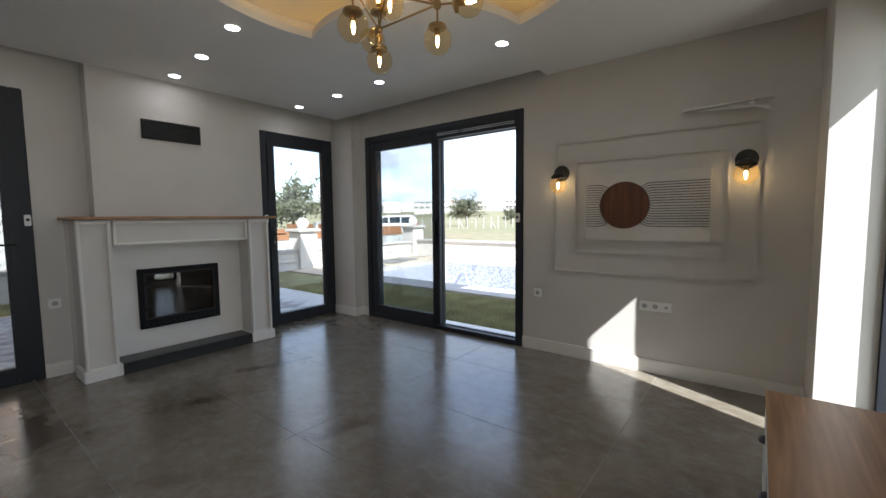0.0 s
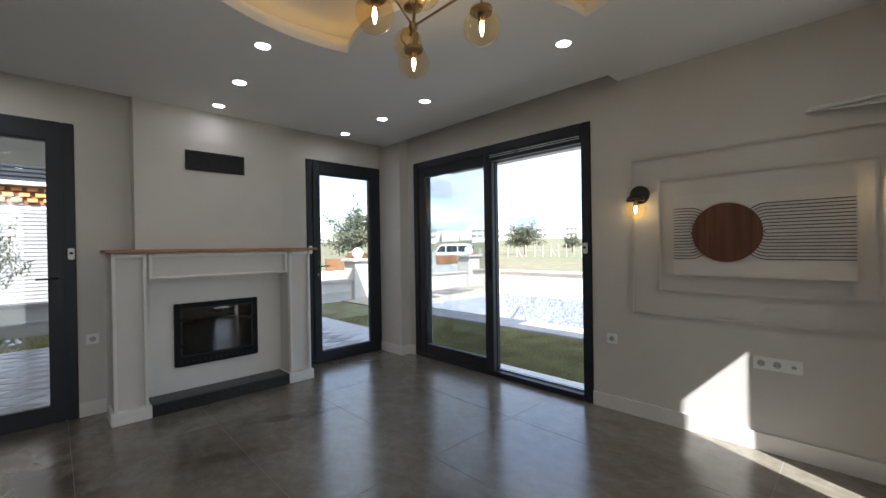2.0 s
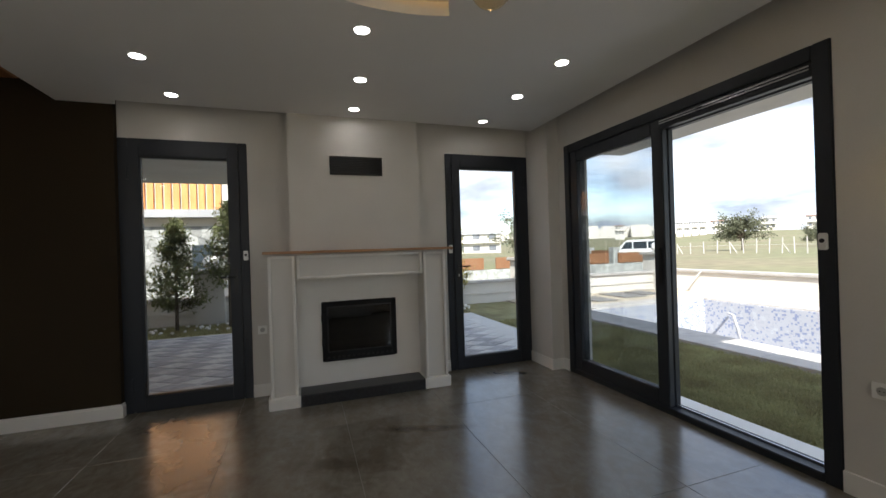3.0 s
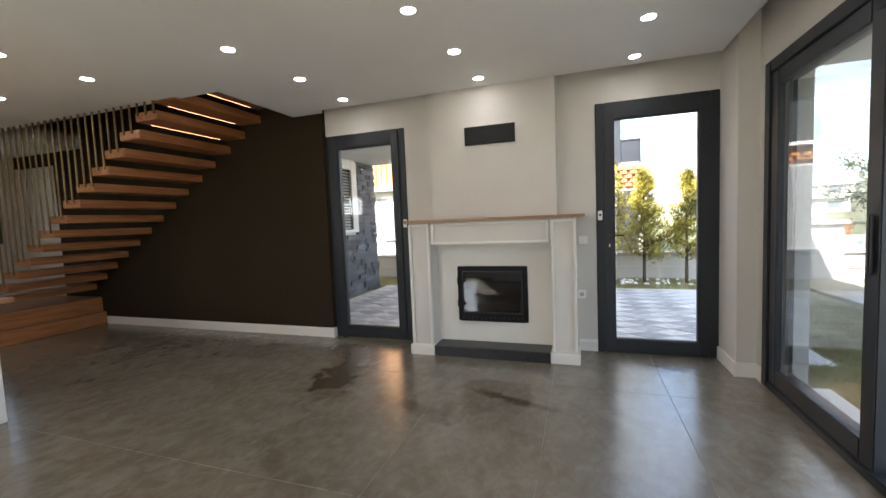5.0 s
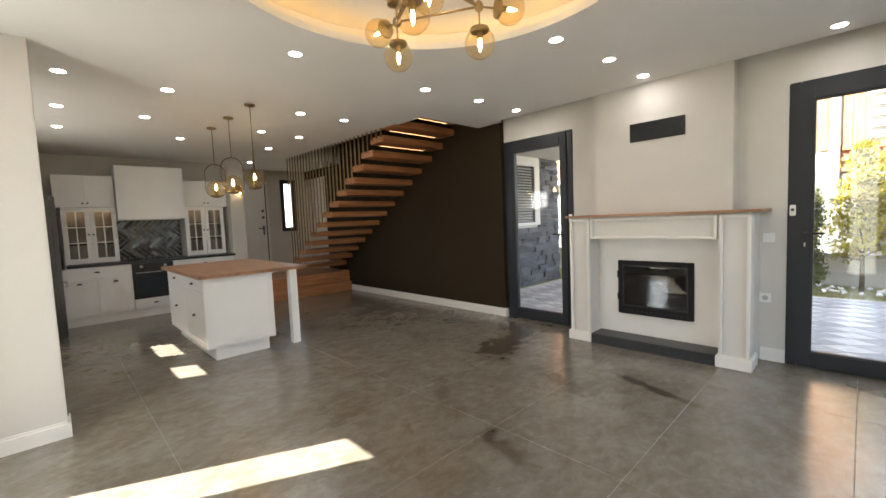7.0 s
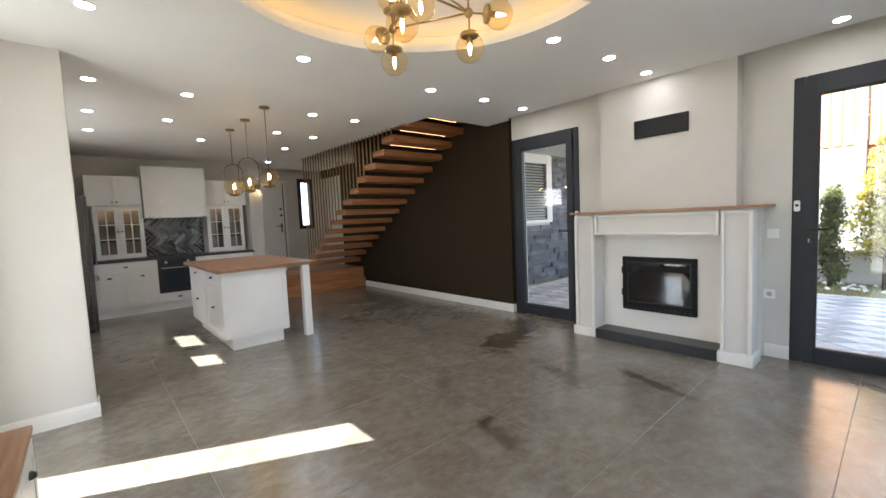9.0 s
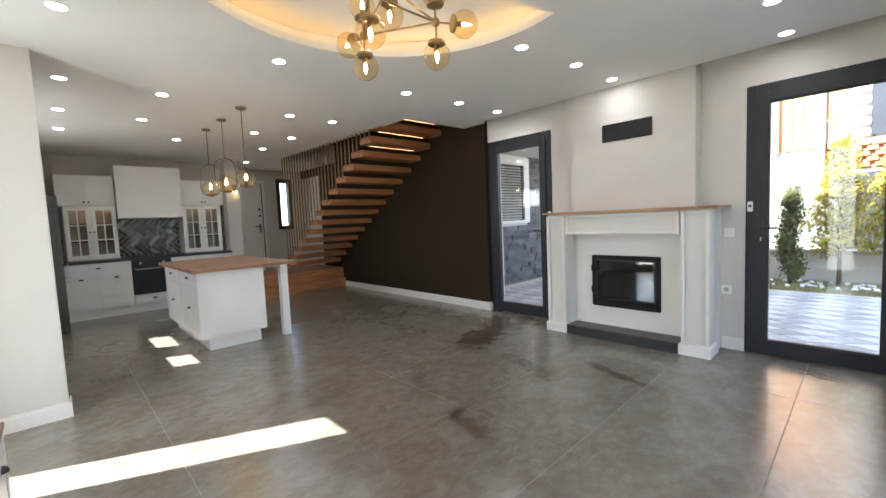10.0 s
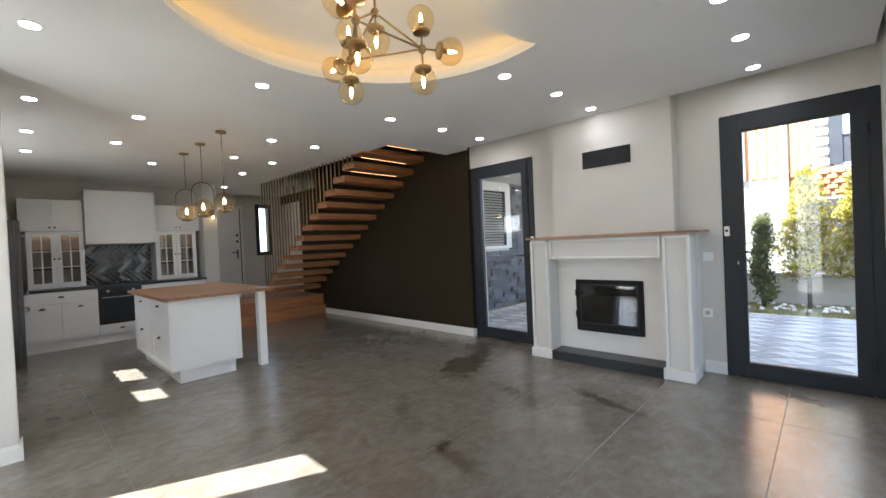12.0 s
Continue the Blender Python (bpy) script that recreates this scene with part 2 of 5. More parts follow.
M["tinted"] = mat("dark tinted facade glass", (0.03, 0.033, 0.042), 0.4, var=0.1, scale=2, bump=0.0)
M["darkpane"] = mat("dark window glass", (0.03, 0.04, 0.05), 0.12, var=0.05, bump=0.0)


# ---- helpers ----
LOC = {}


def link(name, bm, material, smooth=False):
    me = bpy.data.meshes.new(name)
    bm.normal_update()
    bm.to_mesh(me)
    bm.free()
    me.materials.append(M[material] if isinstance(material, str) else material)
    if smooth:
        me.polygons.foreach_set("use_smooth", [True] * len(me.polygons))
    return new(name, me)


def thing(name, at, label, category, group=""):
    ob = new(name)
    ob.empty_display_size = 0.1
    ob.location = at
    LOC[ob] = Vector(at)
    return tagged(ob, label, category, group)


def part(name, bm, material, parent, label="", smooth=False):
    """One mesh under a thing or a part; the bmesh is in world places."""
    at = LOC[parent]
    bmesh.ops.translate(bm, verts=bm.verts, vec=-at)
    ob = link(name, bm, material, smooth)
    ob.parent = parent
    LOC[ob] = at
    if label:
        ob["label"] = label
    return ob


def single(name, bm, material, label, category, group="", smooth=False, at=(0, 0, 0)):
    bmesh.ops.translate(bm, verts=bm.verts, vec=-Vector(at))
    ob = link(name, bm, material, smooth)
    ob.location = at
    LOC[ob] = Vector(at)
    return tagged(ob, label, category, group)


def fixed(name, bm, material, label="", category=""):
    ob = link(name, bm, material)
    LOC[ob] = Vector((0, 0, 0))
    return tagged(ob, label, category, kind="structure")


def box(x0, x1, y0, y1, z0, z1, bev=0.0, bm=None, seg=2):
    bm = bm or bmesh.new()
    v = [bm.verts.new((x, y, z)) for x in (x0, x1) for y in (y0, y1) for z in (z0, z1)]
    fs = [bm.faces.new([v[i] for i in q]) for q in ((0, 1, 3, 2), (4, 6, 7, 5), (0, 4, 5, 1), (2, 3, 7, 6), (0, 2, 6, 4), (1, 5, 7, 3))]
    if bev:
        es = list({e for f in fs for e in f.edges})
        bmesh.ops.bevel(bm, geom=es, offset=bev, segments=seg, affect="EDGES", clamp_overlap=True)
    return bm


def rod(p, q, r, bm=None, n=10, r2=None):
    """A round bar from p to q."""
    bm = bm or bmesh.new()
    p, q = Vector(p), Vector(q)
    d = q - p
    m = Matrix.Translation((p + q) / 2) @ d.to_track_quat("Z", "Y").to_matrix().to_4x4()
    bmesh.ops.create_cone(bm, cap_ends=True, segments=n, radius1=r, radius2=r if r2 is None else r2, depth=d.length, matrix=m)
    return bm


def ball(c, r, bm=None, u=20, v=12, squash=1.0):
    bm = bm or bmesh.new()
    bmesh.ops.create_uvsphere(bm, u_segments=u, v_segments=v, radius=r, matrix=Matrix.Translation(c) @ Matrix.Diagonal((1, 1, squash, 1)))
    return bm


def lathe(profile, c=(0, 0, 0), n=24, bm=None, m=None):
    """A turned shape from (radius, height) pairs."""
    bm = bm or bmesh.new()
    m = m or Matrix.Translation(c)
    rings = []
    for r, z in profile:
        rings.append([bm.verts.new(m @ Vector((r * math.cos(2 * math.pi * i / n), r * math.sin(2 * math.pi * i / n), z))) for i in range(n)])
    for a, b in zip(rings, rings[1:]):
        for i in range(n):
            bm.faces.new((a[i], a[(i + 1) % n], b[(i + 1) % n], b[i]))
    bm.faces.new(list(reversed(rings[0])))
    bm.faces.new(rings[-1])
    return bm


def prism(pts, z0, z1, axis="z", bm=None):
    """An outline pushed along an axis. For axis y the outline is (x, z), for x it is (y, z)."""
    bm = bm or bmesh.new()

    def at(p, h):
        return {"z": (p[0], p[1], h), "y": (p[0], h, p[1]), "x": (h, p[0], p[1])}[axis]
    a, b = [bm.verts.new(at(p, z0)) for p in pts], [bm.verts.new(at(p, z1)) for p in pts]
    bm.faces.new(a), bm.faces.new(list(reversed(b)))
    for i in range(len(pts)):
        j = (i + 1) % len(pts)
        bm.faces.new((a[i], b[i], b[j], a[j]))
    bmesh.ops.recalc_face_normals(bm, faces=bm.faces)
    return bm


def wall_run(name, axis, plane0, plane1, a0, a1, z0, z1, holes, material, label="", category="wall"):
    """A thick wall along x or y with rectangular openings (a, b, bottom, top)."""
    bm = bmesh.new()

    def put(s, e, lo, hi):
        if e - s > 1e-4 and hi - lo > 1e-4:
            box(*((s, e, plane0, plane1) if axis == "x" else (plane0, plane1, s, e)), lo, hi, bm=bm)
    at = a0
    for s, e, lo, hi in sorted(holes):
        put(at, s, z0, z1)
        put(s, e, z0, lo)
        put(s, e, hi, z1)
        at = e
    put(at, a1, z0, z1)
    return fixed(name, bm, material, label, category)


# ---- the rooms' shell ----
H, TOP = 2.62, 2.80                # lowered ceiling, ceiling above it
XE, XW, YN, YS = 0.65, -4.55, 3.93, -6.0
DOOR_A, DOOR_B = (-0.17, 0.83), (2.78, 3.79)
WIN = (-4.01, -1.72)
HEAD = 2.36
wall_run("wall_west", "y", XW - 0.28, XW, YS, 4.21, -0.1, 3.0, [(*DOOR_A, -0.1, HEAD), (*DOOR_B, -0.1, HEAD)], "wall", "greige painted wall with two glazed doors")
wall_run("wall_north", "x", YN, YN + 0.28, XW, XE + 0.25, -0.1, 3.0, [(*WIN, -0.1, HEAD)], "wall", "greige painted wall with a wide sliding window")
wall_run("wall_east", "y", XE, XE + 0.25, YS, YN, -0.1, 3.0,
         [(-0.04, 0.40, 0.10, 2.36), (3.03, 3.425, 0.10, 2.30), (-3.44, -2.73, 1.56, 2.05), (-2.33, -1.81, 1.56, 2.05)], "wall", "greige painted wall with narrow windows")
wall_run("wall_south", "x", YS - 0.25, YS, XW - 0.28, XE + 0.25, -0.1, 3.0, [(-4.24, -3.88, 1.25, 2.42)], "wall", "greige painted wall of the entrance hall")
fixed("wall_kitchen", box(-2.48, XE, -5.62, -5.42, 0, TOP), "wall", "greige painted wall behind the kitchen cabinets", "wall")
fixed("wall_stub", box(-0.045, XE, -0.635, -0.485, 0, TOP, 0.004), "wall", "short greige painted partition wall", "wall")
fixed("wall_pilaster", box(0.41, XE, 3.43, YN, 0, TOP), "wall", "greige painted corner pilaster", "wall")
fixed("wall_corner_pier", box(XW, -4.12, 3.79, YN, 0, TOP), "wall", "greige painted corner pier", "wall")
fixed("wall_column", box(-2.72, -2.48, -5.62, -4.86, 0, TOP, 0.004), "wall", "pale painted column at the end of the kitchen", "wall")
fixed("wall_stairs", box(XW - 0.02, -4.48, YS, -5.03, 2.44, 2.80, bm=box(XW - 0.02, -4.48, -5.03, -0.17, 0, 5.6)), "dark", "dark brown painted wall beside the stairs", "wall")

# storey above, which throws the house's shadow
bm = box(XW - 0.28, XW, YS - 0.25, 4.21, 3.0, 5.9)
box(XE, XE + 0.25, YS - 0.25, 4.21, 3.0, 5.9, bm=bm)
box(XW, XE, 3.93, 4.21, 3.0, 5.9, bm=bm)
box(XW, XE, YS - 0.25, YS, 3.0, 5.9, bm=bm)
fixed("wall_upper_storey", bm, "render", "white rendered upper storey", "wall")
fixed("roof", box(XW - 0.5, XE + 0.5, YS - 0.5, 4.5, 5.9, 6.1), "render", "flat roof slab", "roof")
fixed("soffit_porch", box(-8.5, XW - 0.28, -1.73, 1.35, 2.60, 2.80), "render", "white porch soffit beside the house", "soffit")
fixed("soffit_window", box(-4.83, 0.9, 4.21, 5.45, 2.52, 2.72), "render", "white balcony slab over the window", "soffit")

STAIR = (-4.48, -3.42, -4.35, -0.55)     # well: x0, x1, y0, y1


def ring(c, r, n, a0=0.0, a1=2 * math.pi):
    return [(c[0] + r * math.cos(a0 + (a1 - a0) * i / n), c[1] + r * math.sin(a0 + (a1 - a0) * i / n)) for i in range(n)]


def cove(grow):
    """A round tray with one bite out of its rim, grown outwards by a margin."""
    c, r, b, q = Vector((-1.45, 1.80)), 1.10 + grow, Vector((-2.13, 2.93)), 0.90 - grow
    d = b - c
    dist = d.length
    a = (r * r - q * q + dist * dist) / (2 * dist)
    h = math.sqrt(r * r - a * a)
    mid, side = c + d * (a / dist), Vector((-d.y, d.x)) / dist
    p, s = mid + side * h, mid - side * h
    ap, as_ = math.atan2(*(p - c).yx), math.atan2(*(s - c).yx)
    while as_ < ap:
        as_ += 2 * math.pi
    out = ring(c, r, 64, ap, as_)
    bs, bp = math.atan2(*(s - b).yx), math.atan2(*(p - b).yx)
    while bp > bs:
        bp -= 2 * math.pi
    return out + ring(b, q, 24, bs, bp)


def sheet(outer, holes, z):
    bm = bmesh.new()
    edges = []
    for loop in [outer] + holes:
        vs = [bm.verts.new((x, y, z)) for x, y in loop]
        edges += [bm.edges.new((vs[i], vs[(i + 1) % len(vs)])) for i in range(len(vs))]
    bmesh.ops.triangle_fill(bm, use_beauty=True, use_dissolve=False, edges=edges)
    return bm


outer = [(XE, YS), (XE, YN), (-1.49, YN), (-1.49, 3.76), (-4.38, 3.76), (-4.38, -0.15), (-4.48, -0.15), (-4.48, STAIR[3]),
         (STAIR[1], STAIR[3]), (STAIR[1], STAIR[2]), (STAIR[0], STAIR[2]), (STAIR[0], YS)]
bm = sheet(outer, [cove(0)], H)
low = list(bm.faces)
res = bmesh.ops.extrude_face_region(bm, geom=low)
bmesh.ops.translate(bm, verts=[v for v in res["geom"] if isinstance(v, bmesh.types.BMVert)], vec=(0, 0, 0.05))
bmesh.ops.recalc_face_normals(bm, faces=bm.faces)
fixed("ceiling", bm, "ceiling", "white lowered ceiling with a round lit tray", "ceiling")
bm = sheet([(XE, YS), (XE, YN), (XW, YN), (XW, -0.17), (STAIR[1], -0.17), (STAIR[1], STAIR[2]), (XW, STAIR[2]), (XW, YS)], [], TOP)
res = bmesh.ops.extrude_face_region(bm, geom=list(bm.faces))
bmesh.ops.translate(bm, verts=[v for v in res["geom"] if isinstance(v, bmesh.types.BMVert)], vec=(0, 0, 0.2))
bmesh.ops.recalc_face_normals(bm, faces=bm.faces)
fixed("ceiling_upper", bm, "ceiling", "white upper ceiling above the tray", "ceiling")
# pocket behind the tray's lip, and the faces of the stair well
bm = bmesh.new()
loop = cove(0.16)
lo = [bm.verts.new((x, y, H + 0.052)) for x, y in loop]
hi = [bm.verts.new((x, y, TOP - 0.002)) for x, y in loop]
for i in range(len(loop)):
    j = (i + 1) % len(loop)
    bm.faces.new((lo[i], lo[j], hi[j], hi[i]))
box(STAIR[1], STAIR[1] + 0.03, STAIR[2], STAIR[3], H + 0.052, 3.0, bm=bm)
box(STAIR[0], STAIR[1], STAIR[3], STAIR[3] + 0.03, H + 0.052, 3.0, bm=bm)
box(STAIR[0], STAIR[1], STAIR[2] - 0.03, STAIR[2], H + 0.052, 3.0, bm=bm)
fixed("ceiling_edges", bm, "ceiling", "white ceiling edge faces", "ceiling")


def tube(points, r, bm=None, n=6, closed=False):
    """A round tube along points."""
    bm = bm or bmesh.new()
    pts = [Vector(p) for p in points]
    rings = []
    for i, p in enumerate(pts):
        a = pts[i - 1] if i or closed else p
        b = pts[(i + 1) % len(pts)] if i + 1 < len(pts) or closed else p
        q = (b - a).to_track_quat("Z", "Y")
        rings.append([bm.verts.new(p + q @ Vector((r * math.cos(2 * math.pi * k / n), r * math.sin(2 * math.pi * k / n), 0))) for k in range(n)])
    m = len(rings)
    for i in range(m if closed else m - 1):
        a, b = rings[i], rings[(i + 1) % m]
        for k in range(n):
            bm.faces.new((a[k], a[(k + 1) % n], b[(k + 1) % n], b[k]))
    if not closed:
        bm.faces.new(list(reversed(rings[0]))), bm.faces.new(rings[-1])
    bmesh.ops.recalc_face_normals(bm, faces=bm.faces)
    return bm


single("cove_light", tube([(x, y, H + 0.062) for x, y in cove(0.07)], 0.010, closed=True), "led", "warm orange LED strip hidden on the lip of the ceiling tray", "light strip")

# floor: large grey stone-effect tiles
M["bed"] = mat("tile grout", (0.30, 0.285, 0.26), 0.9, var=0.05, bump=0.0)
floor = fixed("floor", box(XW - 0.28, XE, YS, YN + 0.02, -0.1, -0.0015), "bed", "glossy grey stone-effect floor of large tiles", "floor")


def floor_material():
    m = mat("grey stone tile", (0.19, 0.178, 0.158), 0.24, var=0.0, bump=0.0)
    n, l = m.node_tree.nodes, m.node_tree.links
    b = n["Principled BSDF"]
    b.inputs["IOR"].default_value = 1.84
    geo = n.new("ShaderNodeNewGeometry")

    def tex(scale, detail, dist):
        t = n.new("ShaderNodeTexNoise")
        t.inputs["Scale"].default_value, t.inputs["Detail"].default_value, t.inputs["Distortion"].default_value = scale, detail, dist
        l.new(geo.outputs["Position"], t.inputs["Vector"])
        return t

    def ramp2(src, p0, p1, c0, c1):
        r = n.new("ShaderNodeValToRGB")
        r.color_ramp.elements[0].position, r.color_ramp.elements[1].position = p0, p1
        r.color_ramp.elements[0].color, r.color_ramp.elements[1].color = rgba(c0), rgba(c1)
        l.new(src, r.inputs["Fac"])
        return r

    def mix(fac, a, c):
        x = n.new("ShaderNodeMix")
        x.data_type = "RGBA"
        l.new(fac, x.inputs[0])
        l.new(a, x.inputs[6])
        x.inputs[7].default_value = rgba(c)
        return x.outputs[2]

    cloud, fleck, wear, grain = tex(1.7, 9, 0.4), tex(5.0, 10, 1.1), tex(2.6, 6, 0.2), tex(70, 3, 0)
    cloud.inputs["Roughness"].default_value, fleck.inputs["Roughness"].default_value = 0.62, 0.66
    col = ramp2(cloud.outputs["Fac"], 0.30, 0.70, (0.135, 0.115, 0.085), (0.205, 0.183, 0.148)).outputs["Color"]
    col = mix(ramp2(fleck.outputs["Fac"], 0.46, 0.88, (0, 0, 0), (0.4, 0.4, 0.4)).outputs["Color"], col, (0.31, 0.29, 0.255))
    col = mix(ramp2(fleck.outputs["Fac"], 0.16, 0.54, (0.5, 0.5, 0.5), (0, 0, 0)).outputs["Color"], col, (0.105, 0.085, 0.058))
    # hand-sized mottling, drawn out a little along the room
    mp = n.new("ShaderNodeMapping")
    mp.inputs["Scale"].default_value, mp.inputs["Rotation"].default_value = (1.0, 1.7, 1.0), (0, 0, radians(35))
    l.new(geo.outputs["Position"], mp.inputs["Vector"])
    spot, dust = tex(8.5, 7, 0.5), tex(19.0, 5, 0.3)
    for t in (spot, dust):
        t.inputs["Roughness"].default_value = 0.6
        l.new(mp.outputs["Vector"], t.inputs["Vector"])
    col = mix(ramp2(spot.outputs["Fac"], 0.50, 0.74, (0, 0, 0), (0.42, 0.42, 0.42)).outputs["Color"], col, (0.27, 0.245, 0.205))
    col = mix(ramp2(spot.outputs["Fac"], 0.28, 0.47, (0.42, 0.42, 0.42), (0, 0, 0)).outputs["Color"], col, (0.105, 0.083, 0.055))
    col = mix(ramp2(dust.outputs["Fac"], 0.58, 0.74, (0, 0, 0), (0.25, 0.25, 0.25)).outputs["Color"], col, (0.33, 0.305, 0.26))
    # brown smears left by building work: centre, half length, half width, angle, strength
    torn = tex(5.5, 5, 0.8)
    for cx, cy, hl, hw, ang, k in ((-3.42, 0.60, 0.52, 0.20, 14, 0.8), (-3.30, 0.45, 0.32, 0.06, 24, 0.85), (-3.29, 2.13, 0.34, 0.05, 72, 0.85), (-1.88, 1.80, 0.20, 0.07, 80, 0.55),
                                   (-1.95, 1.62, 0.09, 0.05, 30, 0.85), (-3.02, 1.45, 0.34, 0.10, 70, 0.6), (-2.2, 0.9, 0.25, 0.06, 50, 0.35), (-4.2, 3.35, 0.22, 0.06, 60, 0.7), (-4.05, 0.35, 0.35, 0.16, 60, 0.65)):
        mp, ln, ad, sm = n.new("ShaderNodeMapping"), n.new("ShaderNodeVectorMath"), n.new("ShaderNodeMath"), n.new("ShaderNodeMapRange")
        mp.vector_type = "TEXTURE"
        mp.inputs["Location"].default_value, mp.inputs["Rotation"].default_value, mp.inputs["Scale"].default_value = (cx, cy, 0), (0, 0, radians(ang)), (hl, hw, 1)
        l.new(geo.outputs["Position"], mp.inputs["Vector"])
        ln.operation = "LENGTH"
        l.new(mp.outputs["Vector"], ln.inputs[0])
        ad.operation = "MULTIPLY_ADD"
        l.new(torn.outputs["Fac"], ad.inputs[0])
        ad.inputs[1].default_value = 2.6
        l.new(ln.outputs["Value"], ad.inputs[2])
        sm.inputs["From Min"].default_value, sm.inputs["From Max"].default_value = 2.55, 1.70
        sm.inputs["To Min"].default_value, sm.inputs["To Max"].default_value = 0, k
        l.new(ad.outputs[0], sm.inputs["Value"])
        col = mix(sm.outputs["Result"], col, (0.060, 0.040, 0.024))
    l.new(col, b.inputs["Base Color"])
    mr = n.new("ShaderNodeMapRange")
    mr.inputs["From Min"].default_value, mr.inputs["From Max"].default_value = 0.0, 1.0
    mr.inputs["To Min"].default_value, mr.inputs["To Max"].default_value = 0.19, 0.266
    l.new(wear.outputs["Fac"], mr.inputs["Value"])
    l.new(mr.outputs["Result"], b.inputs["Roughness"])
    bp = n.new("ShaderNodeBump")
    bp.inputs["Strength"].default_value, bp.inputs["Distance"].default_value = 0.03, 0.003
    l.new(grain.outputs["Fac"], bp.inputs["Height"])
    l.new(bp.outputs["Normal"], b.inputs["Normal"])
    return m


M["tile"] = floor_material()

# baseboards
bm = bmesh.new()
for x0, x1, y0, y1 in ((XW, XW + 0.015, 0.83, 1.0), (XW, XW + 0.015, 2.61, 2.78), (-4.48, -4.465, -4.12, -0.17), (-4.53, -4.465, -0.17, -0.155),
                       (XW + 0.015, -4.12, 3.775, 3.79), (-4.12, -4.105, 3.775, 3.93), (-4.105, WIN[0], 3.915, 3.93), (WIN[1], 0.395, 3.915, 3.93),
                       (0.395, 0.41, 3.43, 3.93), (0.395, XE, 3.415, 3.43), (XE - 0.015, XE, 0.5, 3.08), (-0.045, XE, -0.485, -0.47), (-0.06, -0.045, -0.635, -0.47), (-2.735, -2.72, -5.6, -4.845), (-2.735, -2.48, -4.86, -4.845)):
    box(x0, x1, y0, y1, 0, 0.095, bm=bm)
    c = 0.006
    box(x0 if x0 in (XW, -4.48, -4.12, 0.395) else x0, x1 - (c if x1 - x0 < 0.02 else 0), y0, y1 - (c if y1 - y0 < 0.02 and y0 < 3 else 0), 0.095, 0.112, bm=bm)
fixed("baseboard", bm, "trim", "white moulded baseboard along the walls", "baseboard")


# ---- doors and windows ----
def frame_bars(a0, a1, z0, z1, w, d0, d1, axis, bev=0.006, bottom=None):
    """Four bars of a frame: two uprights, head and foot. Gives one bmesh each."""
    b = w if bottom is None else bottom
    out = []
    for s, e, lo, hi in ((a0, a0 + w, z0, z1), (a1 - w, a1, z0, z1), (a0 + w, a1 - w, z1 - w, z1), (a0 + w, a1 - w, z0, z0 + b)):
        out.append(box(*((d0, d1, s, e) if axis == "y" else (s, e, d0, d1)), lo, hi, bev))
    return out


def glazed_door(name, y0, y1, handle_y, hinge_y, keys):
    d = thing(name, (XW, (y0 + y1) / 2, 0), "closed anthracite aluminium glazed garden door", "door")
    d["kind"] = "structure"
    for b in frame_bars(y0, y1, 0.0, HEAD, 0.075, XW - 0.09, XW + 0.012, "y", bottom=0.03):
        part("door_frame", b, "frame", d)
    for b in frame_bars(y0 + 0.07, y1 - 0.07, 0.025, HEAD - 0.07, 0.09, XW - 0.06, XW + 0.03, "y", bottom=0.11):
        part("leaf_frame", b, "frame", d)
    g = part("pane", box(XW - 0.03, XW - 0.006, y0 + 0.15, y1 - 0.15, 0.12, HEAD - 0.15), "doorglass", d)
    g.visible_shadow = False
    for b in frame_bars(y0 + 0.155, y1 - 0.155, 0.13, HEAD - 0.155, 0.012, XW - 0.035, XW + 0.012, "y", 0.002):
        part("glazing_bead", b, "black", d)
    h = part("handle", box(XW + 0.03, XW + 0.038, handle_y - 0.016, handle_y + 0.016, 0.98, 1.21, 0.003), "black", d, "black lever handle on a long plate")
    s = 1 if hinge_y > handle_y else -1
    part("lever", tube([(XW + 0.036, handle_y, 1.13), (XW + 0.075, handle_y, 1.13), (XW + 0.085, handle_y + s * 0.02, 1.13), (XW + 0.085, handle_y + s * 0.12, 1.13)], 0.009), "black", h)
    if keys:
        k = part("key", box(XW + 0.038, XW + 0.05, handle_y - 0.004, handle_y + 0.004, 1.02, 1.05, 0.001), "steel", h, "small steel key")
    for z in (0.25, 2.05):
        part("hinge", rod((XW + 0.035, hinge_y, z - 0.05), (XW + 0.035, hinge_y, z + 0.05), 0.011), "frame", d)
    return d


glazed_door("door_1", *DOOR_A, DOOR_A[1] - 0.115, DOOR_A[0] + 0.075, False)
glazed_door("door_2", *DOOR_B, DOOR_B[0] + 0.115, DOOR_B[1] - 0.075, True)


def alarm_contact(y, x=XW + 0.012, axis="x", z=1.32):
    a = thing("door_sensor", (x, y, z - 0.045) if axis == "x" else (y, x, z - 0.045), "small white plastic alarm sensor on the dark frame", "sensor", "opening sensors")
    o = LOC[a]
    if axis == "x":
        part("case", box(o.x, o.x + 0.02, y - 0.02, y + 0.02, o.z, o.z + 0.09, 0.005), "plastic", a)
        part("button", rod((o.x + 0.018, y, o.z + 0.05), (o.x + 0.024, y, o.z + 0.05), 0.012), "black", a)
    else:
        part("case", box(o.x - 0.02, o.x + 0.02, o.y - 0.02, o.y, o.z, o.z + 0.09, 0.005), "plastic", a)
        part("button", rod((o.x, o.y - 0.018, o.z + 0.05), (o.x, o.y - 0.024, o.z + 0.05), 0.012), "black", a)


alarm_contact(2.815)
alarm_contact(0.80)

